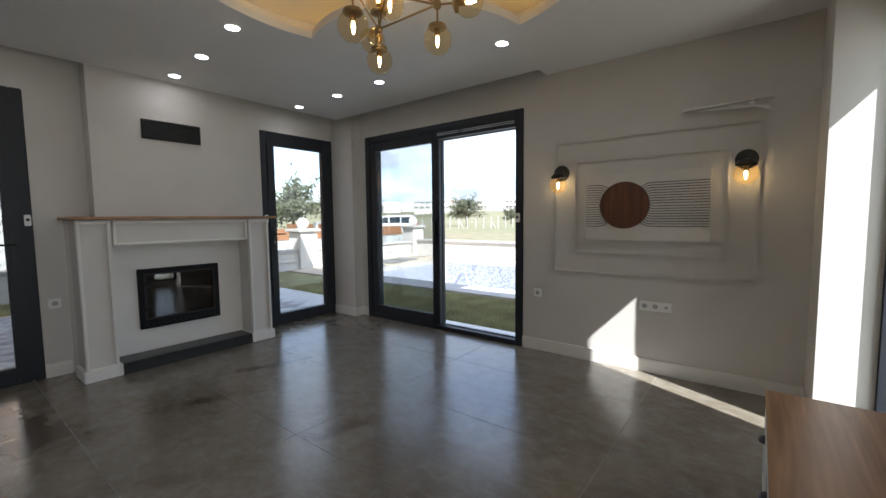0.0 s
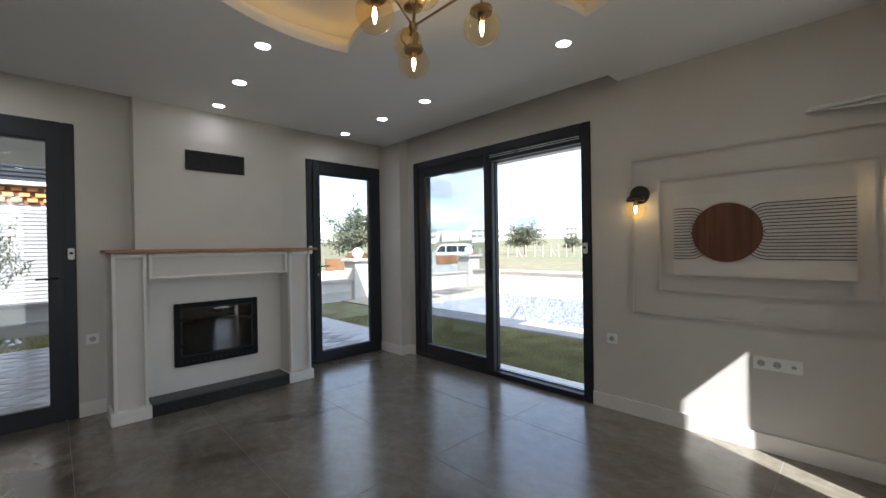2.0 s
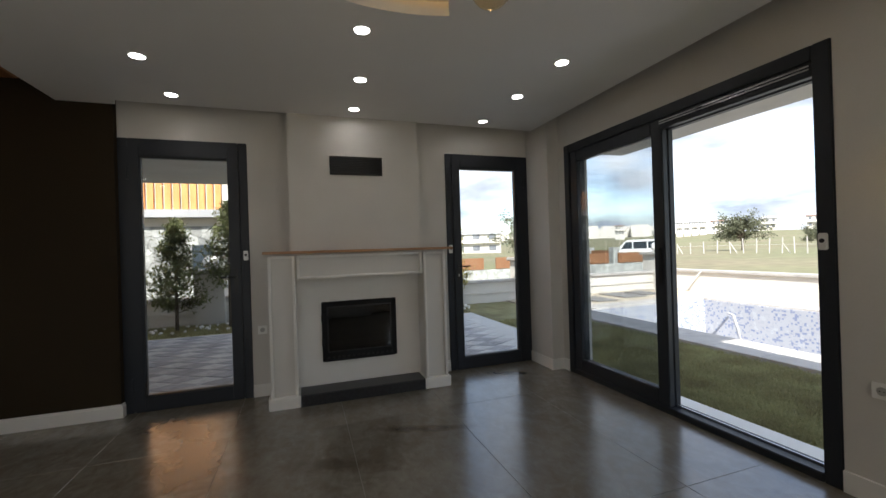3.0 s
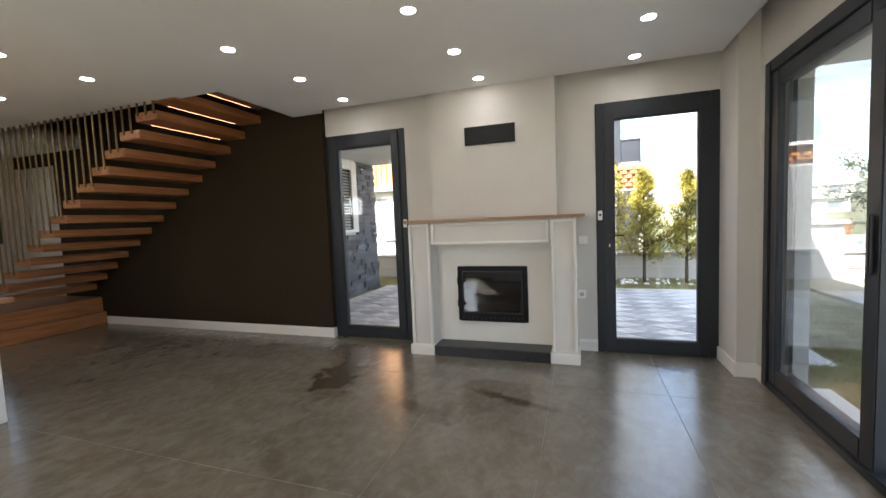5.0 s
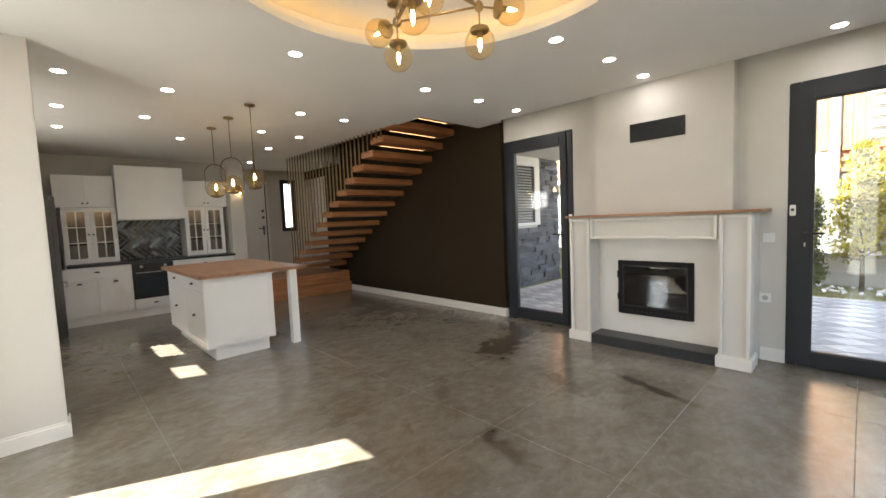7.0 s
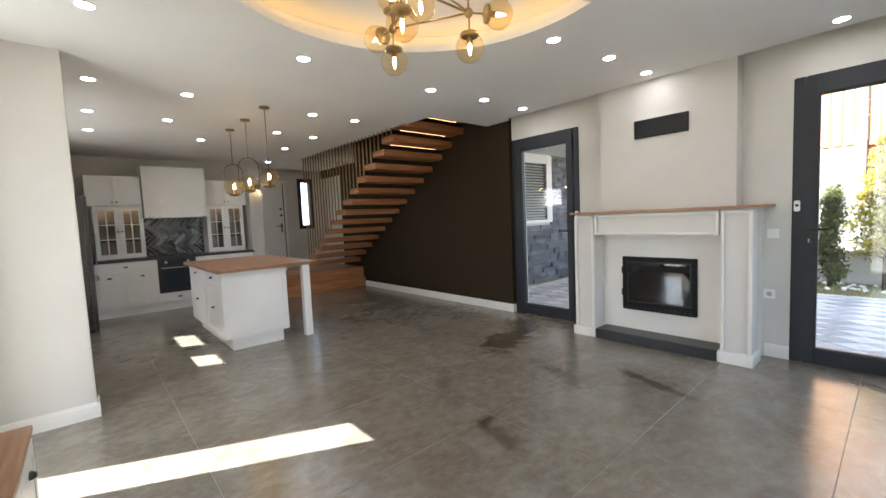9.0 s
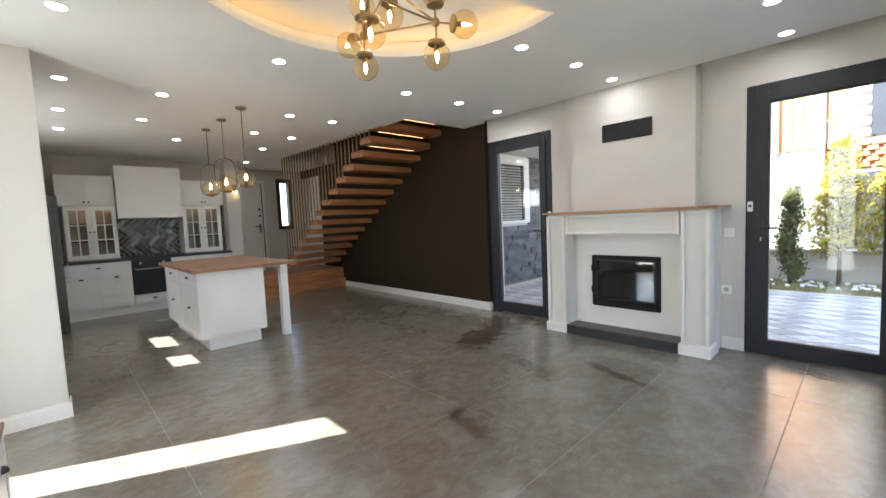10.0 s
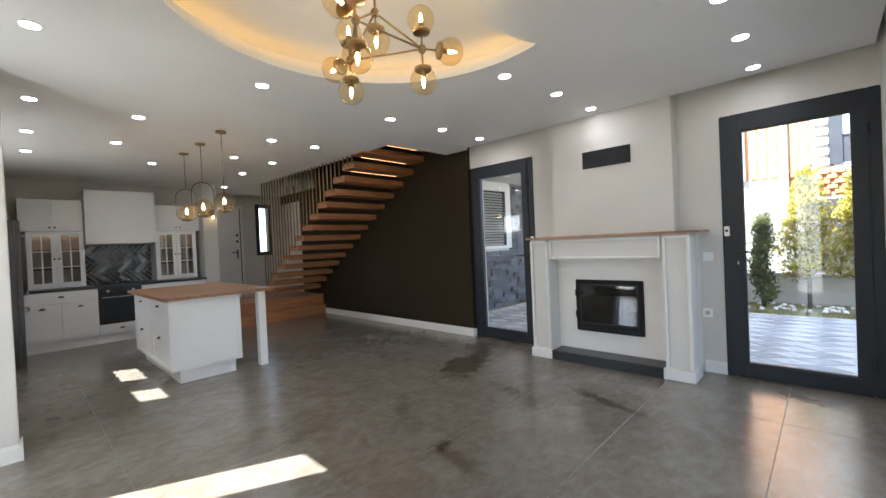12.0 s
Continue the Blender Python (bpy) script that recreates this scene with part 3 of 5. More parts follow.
win = thing("window_1", ((WIN[0] + WIN[1]) / 2, YN, 0), "wide anthracite sliding window to the garden, one leaf open", "window")
win["kind"] = "structure"
for b in frame_bars(*WIN, 0.0, HEAD, 0.085, YN - 0.012, YN + 0.14, "x", bottom=0.05):
    part("window_frame", b, "frame", win)
part("blind_box", box(-2.84, WIN[1] - 0.086, YN - 0.004, YN + 0.05, 2.195, 2.272, 0.004), "frame", win)
for z in (2.232, 2.25):
    part("blind_slot", box(-2.80, WIN[1] - 0.10, YN - 0.009, YN - 0.003, z, z + 0.007), "steel", win)
sash = frame_bars(WIN[0] + 0.085, -2.785, 0.05, HEAD - 0.087, 0.105, YN + 0.0, YN + 0.055, "x", bottom=0.115)
for b in sash:
    part("sash_frame", b, "frame", win)
for b in frame_bars(WIN[0] + 0.085, -2.785, 0.05, HEAD - 0.087, 0.09, YN + 0.06, YN + 0.115, "x", bottom=0.10):
    part("open_leaf_frame", b, "frame", win)
part("head_track", box(-2.785, WIN[1] - 0.086, YN + 0.06, YN + 0.115, 2.19, 2.273, 0.005), "frame", win)
part("floor_track", box(-2.785, WIN[1] - 0.086, YN + 0.075, YN + 0.085, 0.05, 0.062), "steel", win)
g = part("pane", box(WIN[0] + 0.18, -2.88, YN + 0.02, YN + 0.032, 0.16, 2.17), "solar", win)
g.visible_shadow = False
g = part("pane", box(WIN[0] + 0.17, -2.87, YN + 0.08, YN + 0.092, 0.145, 2.19), "doorglass", win)
g.visible_shadow = False
part("pull_handle", box(-2.842, -2.818, YN - 0.025, YN + 0.0, 1.0, 1.28, 0.006), "black", win)
part("window_sill", box(WIN[0] + 0.02, WIN[1] - 0.02, YN + 0.141, 4.335, -0.08, 0.0, 0.006), "trim", win, "white stone outer sill")
alarm_contact(-1.77, YN - 0.012, "y", 1.30)

for nm, y0, y1, top in (("window_2", -0.04, 0.40, 2.36), ("window_3", 3.03, 3.425, 2.30)):
    w = thing(nm, (XE + 0.1, (y0 + y1) / 2, 0.1), "narrow anthracite framed window", "window")
    w["kind"] = "structure"
    for b in frame_bars(y0, y1, 0.10, top, 0.03, XE + 0.012, XE + 0.07, "y", 0.003):
        part("window_frame", b, "frame", w)
    g = part("pane", box(XE + 0.04, XE + 0.05, y0 + 0.028, y1 - 0.028, 0.128, top - 0.028), "glass", w)
    g.visible_shadow = False

w = thing("window_4", (-4.09, YS, 1.28), "small anthracite framed hall window", "window")
w["kind"] = "structure"
for b in frame_bars(-4.24, -3.88, 1.25, 2.42, 0.085, YS - 0.08, YS + 0.014, "x", 0.004):
    part("window_frame", b, "frame", w)
g = part("pane", box(-4.16, -3.96, YS - 0.05, YS - 0.03, 1.33, 2.34), "glass", w)
g.visible_shadow = False

# hall door
d = thing("door_3", (-3.27, YS, 0), "closed pale grey flat entrance door with steel lever", "door")
d["kind"] = "structure"
part("leaf", box(-3.52, -3.02, YS, YS + 0.03, 0.01, 2.30, 0.004), "trim", d)
for b in frame_bars(-3.585, -2.955, 0, 2.365, 0.06, YS, YS + 0.045, "x", 0.004, 0.004)[:3]:
    part("architrave", b, "trim", d)
# solid black strip painted in for the shadow line between leaf and architrave
part("gap", box(-3.532, -3.521, YS, YS + 0.047, 0.01, 2.30), "black", d)
hd = part("handle", box(-3.47, -3.44, YS + 0.03, YS + 0.037, 1.20, 1.40, 0.002), "black", d, "dark lever handle on a plate")
part("lever", tube([(-3.455, YS + 0.035, 1.34), (-3.455, YS + 0.08, 1.34), (-3.33, YS + 0.085, 1.34)], 0.012), "black", hd)
for z in (1.58, 1.72):
    part("lock", rod((-3.455, YS + 0.03, z), (-3.455, YS + 0.045, z), 0.026, n=16), "black", d)

# ---- chimney and fireplace ----
CX, FX = -4.37, -4.13
chim = fixed("chimney_breast", box(XW, CX, 1.19, 2.43, 0, TOP), "wall", "greige painted chimney breast", "chimney")
v = thing("air_vent", (CX, 1.81, 2.06), "black slatted warm-air vent in the chimney breast", "vent")
part("backing", box(CX + 0.001, CX + 0.004, 1.57, 2.05, 2.065, 2.235), "black", v)
for b in frame_bars(1.56, 2.06, 2.06, 2.24, 0.014, CX + 0.001, CX + 0.014, "y", 0.002):
    part("vent_frame", b, "black", v)
for i in range(9):
    z = 2.082 + i * 0.0165
    part("slat", prism([(CX + 0.004, z), (CX + 0.012, z + 0.002), (CX + 0.012, z + 0.005), (CX + 0.004, z + 0.009)], 1.574, 2.046, "y"), "frame", v)

f = thing("fireplace", ((CX + FX) / 2, 1.805, 0), "white painted fireplace surround with oak mantel shelf", "fireplace")
for y0, y1 in ((1.0, 1.24), (2.37, 2.61)):
    p = part("pilaster", box(CX, FX - 0.018, y0 + 0.012, y1 - 0.012, 0, 1.32, 0.003), "panel", f)
    if y0 < 1.1:
        part("pilaster_side", box(XW, CX, y0 + 0.012, 1.19, 0, 1.32), "trim", f)
    else:
        part("pilaster_side", box(XW, CX, 2.43, y1 - 0.012, 0, 1.32), "trim", f)
    part("plinth", box(CX, FX + 0.036, y0 - 0.010, y1 + 0.010, 0, 0.10, 0.006), "trim", p)
    for s, e in ((y0 + 0.012, y0 + 0.035), (y1 - 0.035, y1 - 0.012)):
        part("moulding", box(FX - 0.018, FX + 0.024, s, e, 0.10, 1.305, 0.006), "trim", p)
    part("moulding", box(FX - 0.018, FX + 0.024, y0 + 0.035, y1 - 0.035, 1.282, 1.305, 0.006), "trim", p)
hd = part("header", box(CX, FX - 0.020, 1.228, 2.382, 1.10, 1.32), "panel", f)
for b in frame_bars(1.245, 2.365, 1.10, 1.306, 0.022, FX - 0.020, FX + 0.022, "y", 0.006):
    part("moulding", b, "trim", hd)
part("mantel_shelf", box(XW + 0.002, FX + 0.05, 0.975, 2.675, 1.322, 1.345, 0.003), "oak_y", f, "thin oiled oak mantel shelf")
part("back_panel", box(CX, CX + 0.03, 1.228, 2.382, 0, 1.10), "trim", f)
hearth = part("hearth", box(CX + 0.03, FX + 0.035, 1.242, 2.368, 0.0, 0.10, 0.006), "granite", f, "black granite hearth slab")
fb = thing("fireplace_insert", (CX + 0.03, 1.795, 0.31), "black cast-iron fireplace insert with dark glass door", "fireplace insert")
BX = CX + 0.03
for b in frame_bars(1.445, 2.145, 0.31, 0.865, 0.052, BX, BX + 0.026, "y", 0.005, bottom=0.085):
    part("door_frame", b, "firebox", fb)
for b in frame_bars(1.493, 2.097, 0.391, 0.817, 0.012, BX + 0.02, BX + 0.031, "y", 0.003):
    part("glass_bead", b, "black", fb)
part("grate_back", box(BX + 0.001, BX + 0.004, 1.492, 2.098, 0.39, 0.818), "firebox", fb)
g = part("glass_door", box(BX + 0.014, BX + 0.018, 1.495, 2.095, 0.393, 0.815), "smoke", fb, "dark glossy glass")
for i in range(3):
    part("log_bar", rod((BX + 0.0085, 1.56, 0.44 + i * 0.024), (BX + 0.0085, 2.03, 0.44 + i * 0.024), 0.004), "steel", fb)
for y in (1.62, 1.94):
    part("log_post", rod((BX + 0.0085, y, 0.42), (BX + 0.0085, y, 0.53), 0.0045), "steel", fb)
for z in (0.49, 0.72):
    h = part("hinge", rod((BX + 0.034, 1.452, z - 0.035), (BX + 0.034, 1.452, z + 0.035), 0.011), "firebox", fb)
    part("hinge_strap", box(BX + 0.026, BX + 0.034, 1.452, 1.53, z - 0.014, z + 0.014, 0.003), "firebox", h)
for i in range(14):
    y = 1.50 + i * 0.0455
    part("air_slot", box(BX + 0.0262, BX + 0.029, y - 0.012, y + 0.012, 0.338, 0.352, 0.001), "black", fb)
part("lower_lip", box(BX + 0.026, BX + 0.043, 1.47, 2.12, 0.312, 0.330, 0.004), "firebox", fb)


def outlet(x, y, z, face, n=1, h=0.08):
    """A plastic socket plate; face is x (on the west wall) or y (on the north wall)."""
    o = thing("wall_socket" if n < 9 else "light_switch", (x, y, z - h / 2), "white plastic wall socket" if n < 9 else "white plastic light switch plate", "socket" if n < 9 else "switch", "wall plates")
    k = 1 if n > 8 else n
    wd = 0.08 * k if k > 1 else 0.08
    if face == "x":
        part("plate", box(x, x + 0.012, y - wd / 2, y + wd / 2, z - h / 2, z + h / 2, 0.003), "plastic", o)
        if n < 9:
            part("socket_well", rod((x + 0.011, y, z), (x + 0.014, y, z), 0.021, n=16), "well", o)
        else:
            part("rocker", box(x + 0.012, x + 0.016, y - 0.028, y + 0.028, z - 0.028, z + 0.028, 0.002), "plastic", o)
    else:
        part("plate", box(x - wd / 2, x + wd / 2, y - 0.012, y, z - h / 2, z + h / 2, 0.003), "plastic", o)
        for i in range(k):
            cx = x - wd / 2 + wd * (i + 0.5) / k
            part("socket_well", rod((cx, y - 0.011, z), (cx, y - 0.014, z), 0.021 if i < 2 or k == 1 else 0.012, n=16), "well", o)
            for q in (-0.008, 0.008):
                part("socket_hole", rod((cx + q, y - 0.0135, z), (cx + q, y - 0.0155, z), 0.003, n=8), "black", o)


outlet(XW, 2.64, 0.56, "x")
outlet(XW, 2.66, 1.09, "x", 9)
outlet(-1.56, YN, 0.57, "y")
outlet(-0.525, YN, 0.56, "y", 3)
outlet(XW, 0.92, 0.62, "x")

# ---- art wall ----
YA = YN
for nm, x0, x1, z0, z1 in (("wall_moulding", -1.40, 0.13, 0.79, 1.98), ("wall_moulding", -1.21, -0.055, 0.97, 1.80)):
    mo = thing(nm, ((x0 + x1) / 2, YA, z0), "white painted rectangular picture-frame moulding on the wall", "wall moulding", "wall mouldings")
    for b in frame_bars(x0, x1, z0, z1, 0.028, YA - 0.014, YA, "x", 0.006):
        part("moulding_bar", b, "wall", mo)
    for b in frame_bars(x0 + 0.009, x1 - 0.009, z0 + 0.009, z1 - 0.009, 0.010, YA - 0.020, YA - 0.013, "x", 0.003):
        part("bead", b, "wall", mo)
art = thing("wall_art", (-0.63, YA, 1.10), "rectangular off-white canvas with a brown wooden disc and thin dark lines", "wall art")
AY = YA - 0.045
part("canvas", box(-1.09, -0.17, AY, YA, 1.10, 1.66, 0.004), "canvas", art)
part("disc", rod((-0.775, AY - 0.012, 1.395), (-0.775, AY, 1.395), 0.195, n=64), "disc", art, "round brown wooden disc")
for j in range(9):
    r = 0.012 + j * 0.0205
    for side, cx, edge in ((-1, -0.985, -1.088), (1, -0.565, -0.172)):
        # a hairpin round one centre: straight to the canvas edge, half a circle towards the disc
        pts = [(edge, AY - 0.001, 1.395 + r)]
        for i in range(15):
            a = math.pi / 2 - math.pi * i / 14
            pts.append((cx - side * 0.8 * r * math.cos(a), AY - 0.001, 1.395 + r * math.sin(a)))
        pts.append((edge, AY - 0.001, 1.395 - r))
        part("line", tube(pts, 0.0028, n=5), "black", art)


def bulb_parts(parent, c, axis, r, lit):
    """A globe with its cap, socket and filament bulb; axis points from the cap into the globe."""
    a = Vector(axis).normalized()
    c = Vector(c)
    base = c - a * r
    m = Matrix.Translation(base) @ a.to_track_quat("Z", "Y").to_matrix().to_4x4()
    cap = part("cap", lathe([(r * 0.16, -0.012), (r * 0.62, 0.000), (r * 0.66, 0.010), (r * 0.58, 0.018)], m=m, n=24), "brass", parent, smooth=False)
    part("lamp_socket", lathe([(r * 0.2, 0.015), (r * 0.2, r * 0.75)], m=m, n=14), "brass", parent)
    g = part("globe", ball(c, r, u=28, v=18), "amber", parent, "amber glass globe", smooth=True)
    g.visible_shadow = False
    part("bulb", lathe([(r * 0.08, r * 0.75), (r * 0.12, r * 0.92), (r * 0.125, r * 1.12), (r * 0.03, r * 1.5)], m=m, n=12), "bulb" if lit else "glass", parent, "glowing filament bulb", smooth=True)


for sx in (-1.33, 0.035):
    sc = thing("wall_sconce", (sx, YA, 1.60), "dark metal wall sconce with an amber glass globe", "wall lamp", "art wall sconces")
    part("backplate", rod((sx, YA - 0.022, 1.70), (sx, YA, 1.70), 0.070, n=32), "black", sc)
    part("arm", tube([(sx, YA - 0.02, 1.70), (sx, YA - 0.07, 1.70), (sx, YA - 0.092, 1.69), (sx, YA - 0.092, 1.675)], 0.009), "black", sc)
    part("dome", lathe([(0.062, 1.652), (0.066, 1.660), (0.050, 1.686), (0.016, 1.696)], (sx, YA - 0.092, 0), 28), "black", sc, "black metal dome over the globe", smooth=True)
    bulb_parts(sc, (sx, YA - 0.092, 1.592), (0, 0, -1), 0.078, True)

cb = thing("loose_cables", (-0.1, YA, 2.03), "bunch of loose pale electric cables on the wall", "cable")
random.seed(4)
for k in range(4):
    pts = [(-0.38 + 0.52 * i / 11 + 0.01 * k, YA - 0.018 - 0.008 * k - 0.03 * math.sin(math.pi * i / 11), 2.095 - 0.02 * i / 11 + 0.022 * math.sin(2.6 * i / 11 + k * 1.7) * (0.5 + i / 14) - (0.04 * max(0, i - 9) / 2 if k == 2 else 0)) for i in range(12)]
    part("cable", tube(pts, 0.007), "plastic" if k < 3 else "well", cb)
for x in (-0.125, 0.05):
    part("tie", rod((x - 0.012, YA - 0.045, 2.09), (x + 0.012, YA - 0.047, 2.09), 0.022, n=12), "plastic", cb, "white cable tie")

# ---- low sideboard under the east wall ----
sb = thing("sideboard", (0.42, 1.72, 0), "low white sideboard with an oak top", "sideboard")
part("body", box(0.20, 0.63, 0.81, 2.63, 0.06, 0.455, 0.003), "cabinet", sb)
part("plinth", box(0.23, 0.62, 0.85, 2.59, 0, 0.06), "cabinet", sb)
part("top", box(0.175, 0.645, 0.79, 2.65, 0.457, 0.485, 0.003), "oak_y", sb, "oiled oak top board")


def shaker_x(parent, x, y0, y1, z0, z1, name, handle, side=-1, hz=None, hy=None):
    """A shaker front on a face that looks along x; side is the way it looks."""
    x1 = x + side * 0.018
    fr = part(name, box(min(x, x1), max(x, x1), y0, y1, z0, z1, 0.002), "cabinet", parent)
    for b in frame_bars(y0, y1, z0, z1, min(0.05, (z1 - z0) * 0.28), min(x1, x1 + side * 0.005), max(x1, x1 + side * 0.005), "y", 0.0015):
        part("rail", b, "cabinet", fr)
    hy, hz = (y0 + y1) / 2 if hy is None else hy, (z0 + z1) / 2 if hz is None else hz
    cup_handle(fr, (x1 + side * 0.005, hy, hz), (side, 0, 0))
    return fr


def cup_handle(parent, at, out):
    """A half-round cup pull."""
    a, o = Vector(at), Vector(out)
    side = o.cross(Vector((0, 0, 1)))
    bm = bmesh.new()
    rows = []
    for i in range(5):
        th = math.pi / 2 * i / 4
        rows.append([bm.verts.new(a + side * (0.034 * math.cos(math.pi * k / 10)) + o * (0.024 * math.sin(th) * math.sin(math.pi * k / 10) + 0.001) + Vector((0, 0, 0.022 * math.cos(th) * math.sin(math.pi * k / 10) - 0.008))) for k in range(11)])
    for p, q in zip(rows, rows[1:]):
        for k in range(10):
            if len({v for v in (p[k], p[k + 1], q[k + 1], q[k])}) == 4:
                bm.faces.new((p[k], p[k + 1], q[k + 1], q[k]))
    part("handle", bm, "black", parent, "black cup handle", smooth=True)


for i in range(4):
    y0 = 0.83 + i * 0.447
    shaker_x(sb, 0.20, y0, y0 + 0.437, 0.075, 0.44, "drawer_front", True, hz=0.36)

# ---- ceiling lights ----
SPOTS = [(-4.13, 0.345), (-3.465, 0.335), (-2.76, 0.27), (-4.125, 1.775), (-3.47, 1.745), (-2.775, 1.665), (-4.18, 3.08), (-3.48, 3.085), (-2.825, 3.075)]
SPOTS += [(-1.45, 0.31), (-0.18, 0.35), (-1.47, 3.06), (-0.16, 3.04)]
SPOTS += [(-0.20, -1.07), (-0.91, -1.11), (-2.18, -1.19), (-2.73, -1.19), (-0.20, -2.22), (-0.90, -2.26), (-2.16, -2.31), (-2.71, -2.38),
          (-0.21, -3.24), (-1.43, -3.28), (-2.68, -3.43), (-2.92, -5.0)]


def downlight(at):
    d = thing("downlight", at, "round white recessed ceiling downlight, switched on", "ceiling light", "ceiling downlights")
    part("trim_ring", lathe([(0.050, 0.0), (0.052, -0.004), (0.044, -0.006), (0.043, 0.0)], at, 28), "plastic", d)
    part("lens", lathe([(0.043, -0.0005), (0.043, -0.0035), (0.0425, -0.004)], at, 28), "spot", d, "glowing lens")
    return d


first = downlight((*SPOTS[0], H))
for x, y in SPOTS[1:]:
    copy_thing(first, Matrix.Translation((x, y, H)))

# chandelier: stem, top hub, three outer hubs with three globes each, one globe in the middle
CH = Vector((-1.405, 1.805, 2.37))
ch = thing("chandelier", (CH.x, CH.y, TOP), "aged brass branching chandelier with ten amber glass globes, lit", "chandelier")
T = CH + Vector((0, 0, 0.165))
part("canopy", lathe([(0.06, TOP), (0.06, TOP - 0.02), (0.02, TOP - 0.03)], (CH.x, CH.y, 0), 28), "brass", ch)
part("stem", rod((CH.x, CH.y, TOP - 0.02), T, 0.006), "brass", ch)
part("hub", ball(T, 0.022, squash=1.15), "brass", ch, smooth=True)
hubs = [CH + 0.243 * Vector((math.cos(radians(a)), math.sin(radians(a)), 0)) for a in (-90, 30, 150)]
R = 0.072
for i, h in enumerate(hubs):
    part("hub", ball(h, 0.022, squash=1.15), "brass", ch, smooth=True)
    part("arm", rod(T, h, 0.0055), "brass", ch)
    part("arm", rod(h, hubs[(i + 1) % 3], 0.0055), "brass", ch)
    out = (h - CH).normalized()
    for a, far in ((Vector((0, 0, 1)), 0.155), (Vector((0, 0, -1)), 0.172), (out, 0.160)):
        part("branch", rod(h, h + a * (far - R), 0.005), "brass", ch)
        bulb_parts(ch, h + a * far, a, R, True)
part("branch", rod(T, T - Vector((0, 0, 0.085)), 0.005), "brass", ch)
bulb_parts(ch, T - Vector((0, 0, 0.148)), (0, 0, -1), R, True)


def pendant(x, y, turn):
    """A globe inside the foot of a tall hoop; turn is the hoop's angle about the rod."""
    p = thing("pendant_lamp", (x, y, H), "brass oval-hoop pendant lamp with an amber glass globe, lit", "pendant lamp", "pendants over the island")
    part("canopy", lathe([(0.052, H), (0.052, H - 0.018), (0.012, H - 0.026)], (x, y, 0), 24), "brass", p)
    zc, r = 1.872, 0.102
    part("rod", rod((x, y, H - 0.02), (x, y, 2.168), 0.004), "bronze", p)
    c, q = math.cos(radians(turn)), math.sin(radians(turn))
    hoop = []
    for i in range(48):
        a = 2 * math.pi * (i + 0.5) / 48
        u, z = 0.113 * math.cos(a), (2.168 - 0.113 if i < 24 else zc) + 0.113 * math.sin(a)
        hoop.append((x + u * c, y + u * q, z))
    part("hoop", tube(hoop, 0.0055, closed=True), "bronze", p)
    bulb_parts(p, (x, y, zc), (0, 0, 1), r, True)


for x, y, turn in ((-1.60, -2.43, -18), (-1.612, -1.81, -8), (-1.627, -1.165, 72)):
    pendant(x, y, turn)

sc = thing("wall_sconce", (-2.63, -4.86, 2.03), "brass wall sconce with an amber glass globe on the column", "wall lamp")
part("backplate", rod((-2.63, -4.838, 2.11), (-2.63, -4.86, 2.11), 0.05, n=28), "brass", sc)
part("arm", tube([(-2.63, -4.84, 2.11), (-2.63, -4.78, 2.11), (-2.63, -4.765, 2.07)], 0.007), "brass", sc)
bulb_parts(sc, (-2.63, -4.765, 2.01), (0, 0, -1), 0.055, True)

# ---- stairs ----
st = thing("staircase", (-3.95, -3.0, 0), "floating stained-oak staircase with brass rods and step lights", "staircase")
TX0, TX1 = -4.478, -3.36
part("landing_step", box(TX0, -2.60, -5.35, -4.13, 0.002, 0.185, 0.006), "tread", st, "solid oak bottom step")
part("landing_step", box(TX0, -2.78, -5.35, -4.20, 0.187, 0.40, 0.006), "tread", st, "solid oak second step")
for i in range(-2, 15):
    z, y = 2.605 - 0.1608 * i, -1.02 - 0.2515 * i
    if z < 0.42:
        break
    t = part("tread", box(TX0, TX1, y - 0.30, y, z, z + 0.088, 0.006), "tread", st)
    if i < 2:
        part("step_light", box(TX0 + 0.12, TX1 - 0.15, y - 0.290, y - 0.286, z - 0.002, z + 0.001), "stairled", t, "thin warm LED strip")
NR = 32
for i in range(NR):
    y = -0.85 - i * (3.45 / (NR - 1))
    k = (-1.03 - y) / 0.2515
    zt = max(0.40, 2.715 - 0.1608 * max(0, math.floor(k)))
    if zt < H - 0.03:
        part("rod", rod((TX1 + 0.012, y, zt - 0.06), (TX1 + 0.012, y, H + 0.01), 0.0105, n=8), "bronze", st)

# ---- kitchen ----
KF = -4.80


def shaker_y(parent, y, x0, x1, z0, z1, name, hx=None, hz=None, knob=False, out=1):
    y1 = y + out * 0.018
    fr = part(name, box(x0, x1, min(y, y1), max(y, y1), z0, z1, 0.002), "cabinet", parent)
    for b in frame_bars(x0, x1, z0, z1, min(0.055, (z1 - z0) * 0.25), min(y1, y1 + out * 0.005), max(y1, y1 + out * 0.005), "x", 0.0015):
        part("rail", b, "cabinet", fr)
    if hx is not None:
        if knob:
            part("knob", lathe([(0.005, 0), (0.005, 0.012), (0.013, 0.018), (0.011, 0.027)], m=Matrix.Translation((hx, y1 + out * 0.005, hz)) @ Euler((radians(-90 * out), 0, 0)).to_matrix().to_4x4(), n=12), "black", fr, "black knob", smooth=True)
        else:
            cup_handle(fr, (hx, y1 + out * 0.005, hz), (0, out, 0))
    return fr


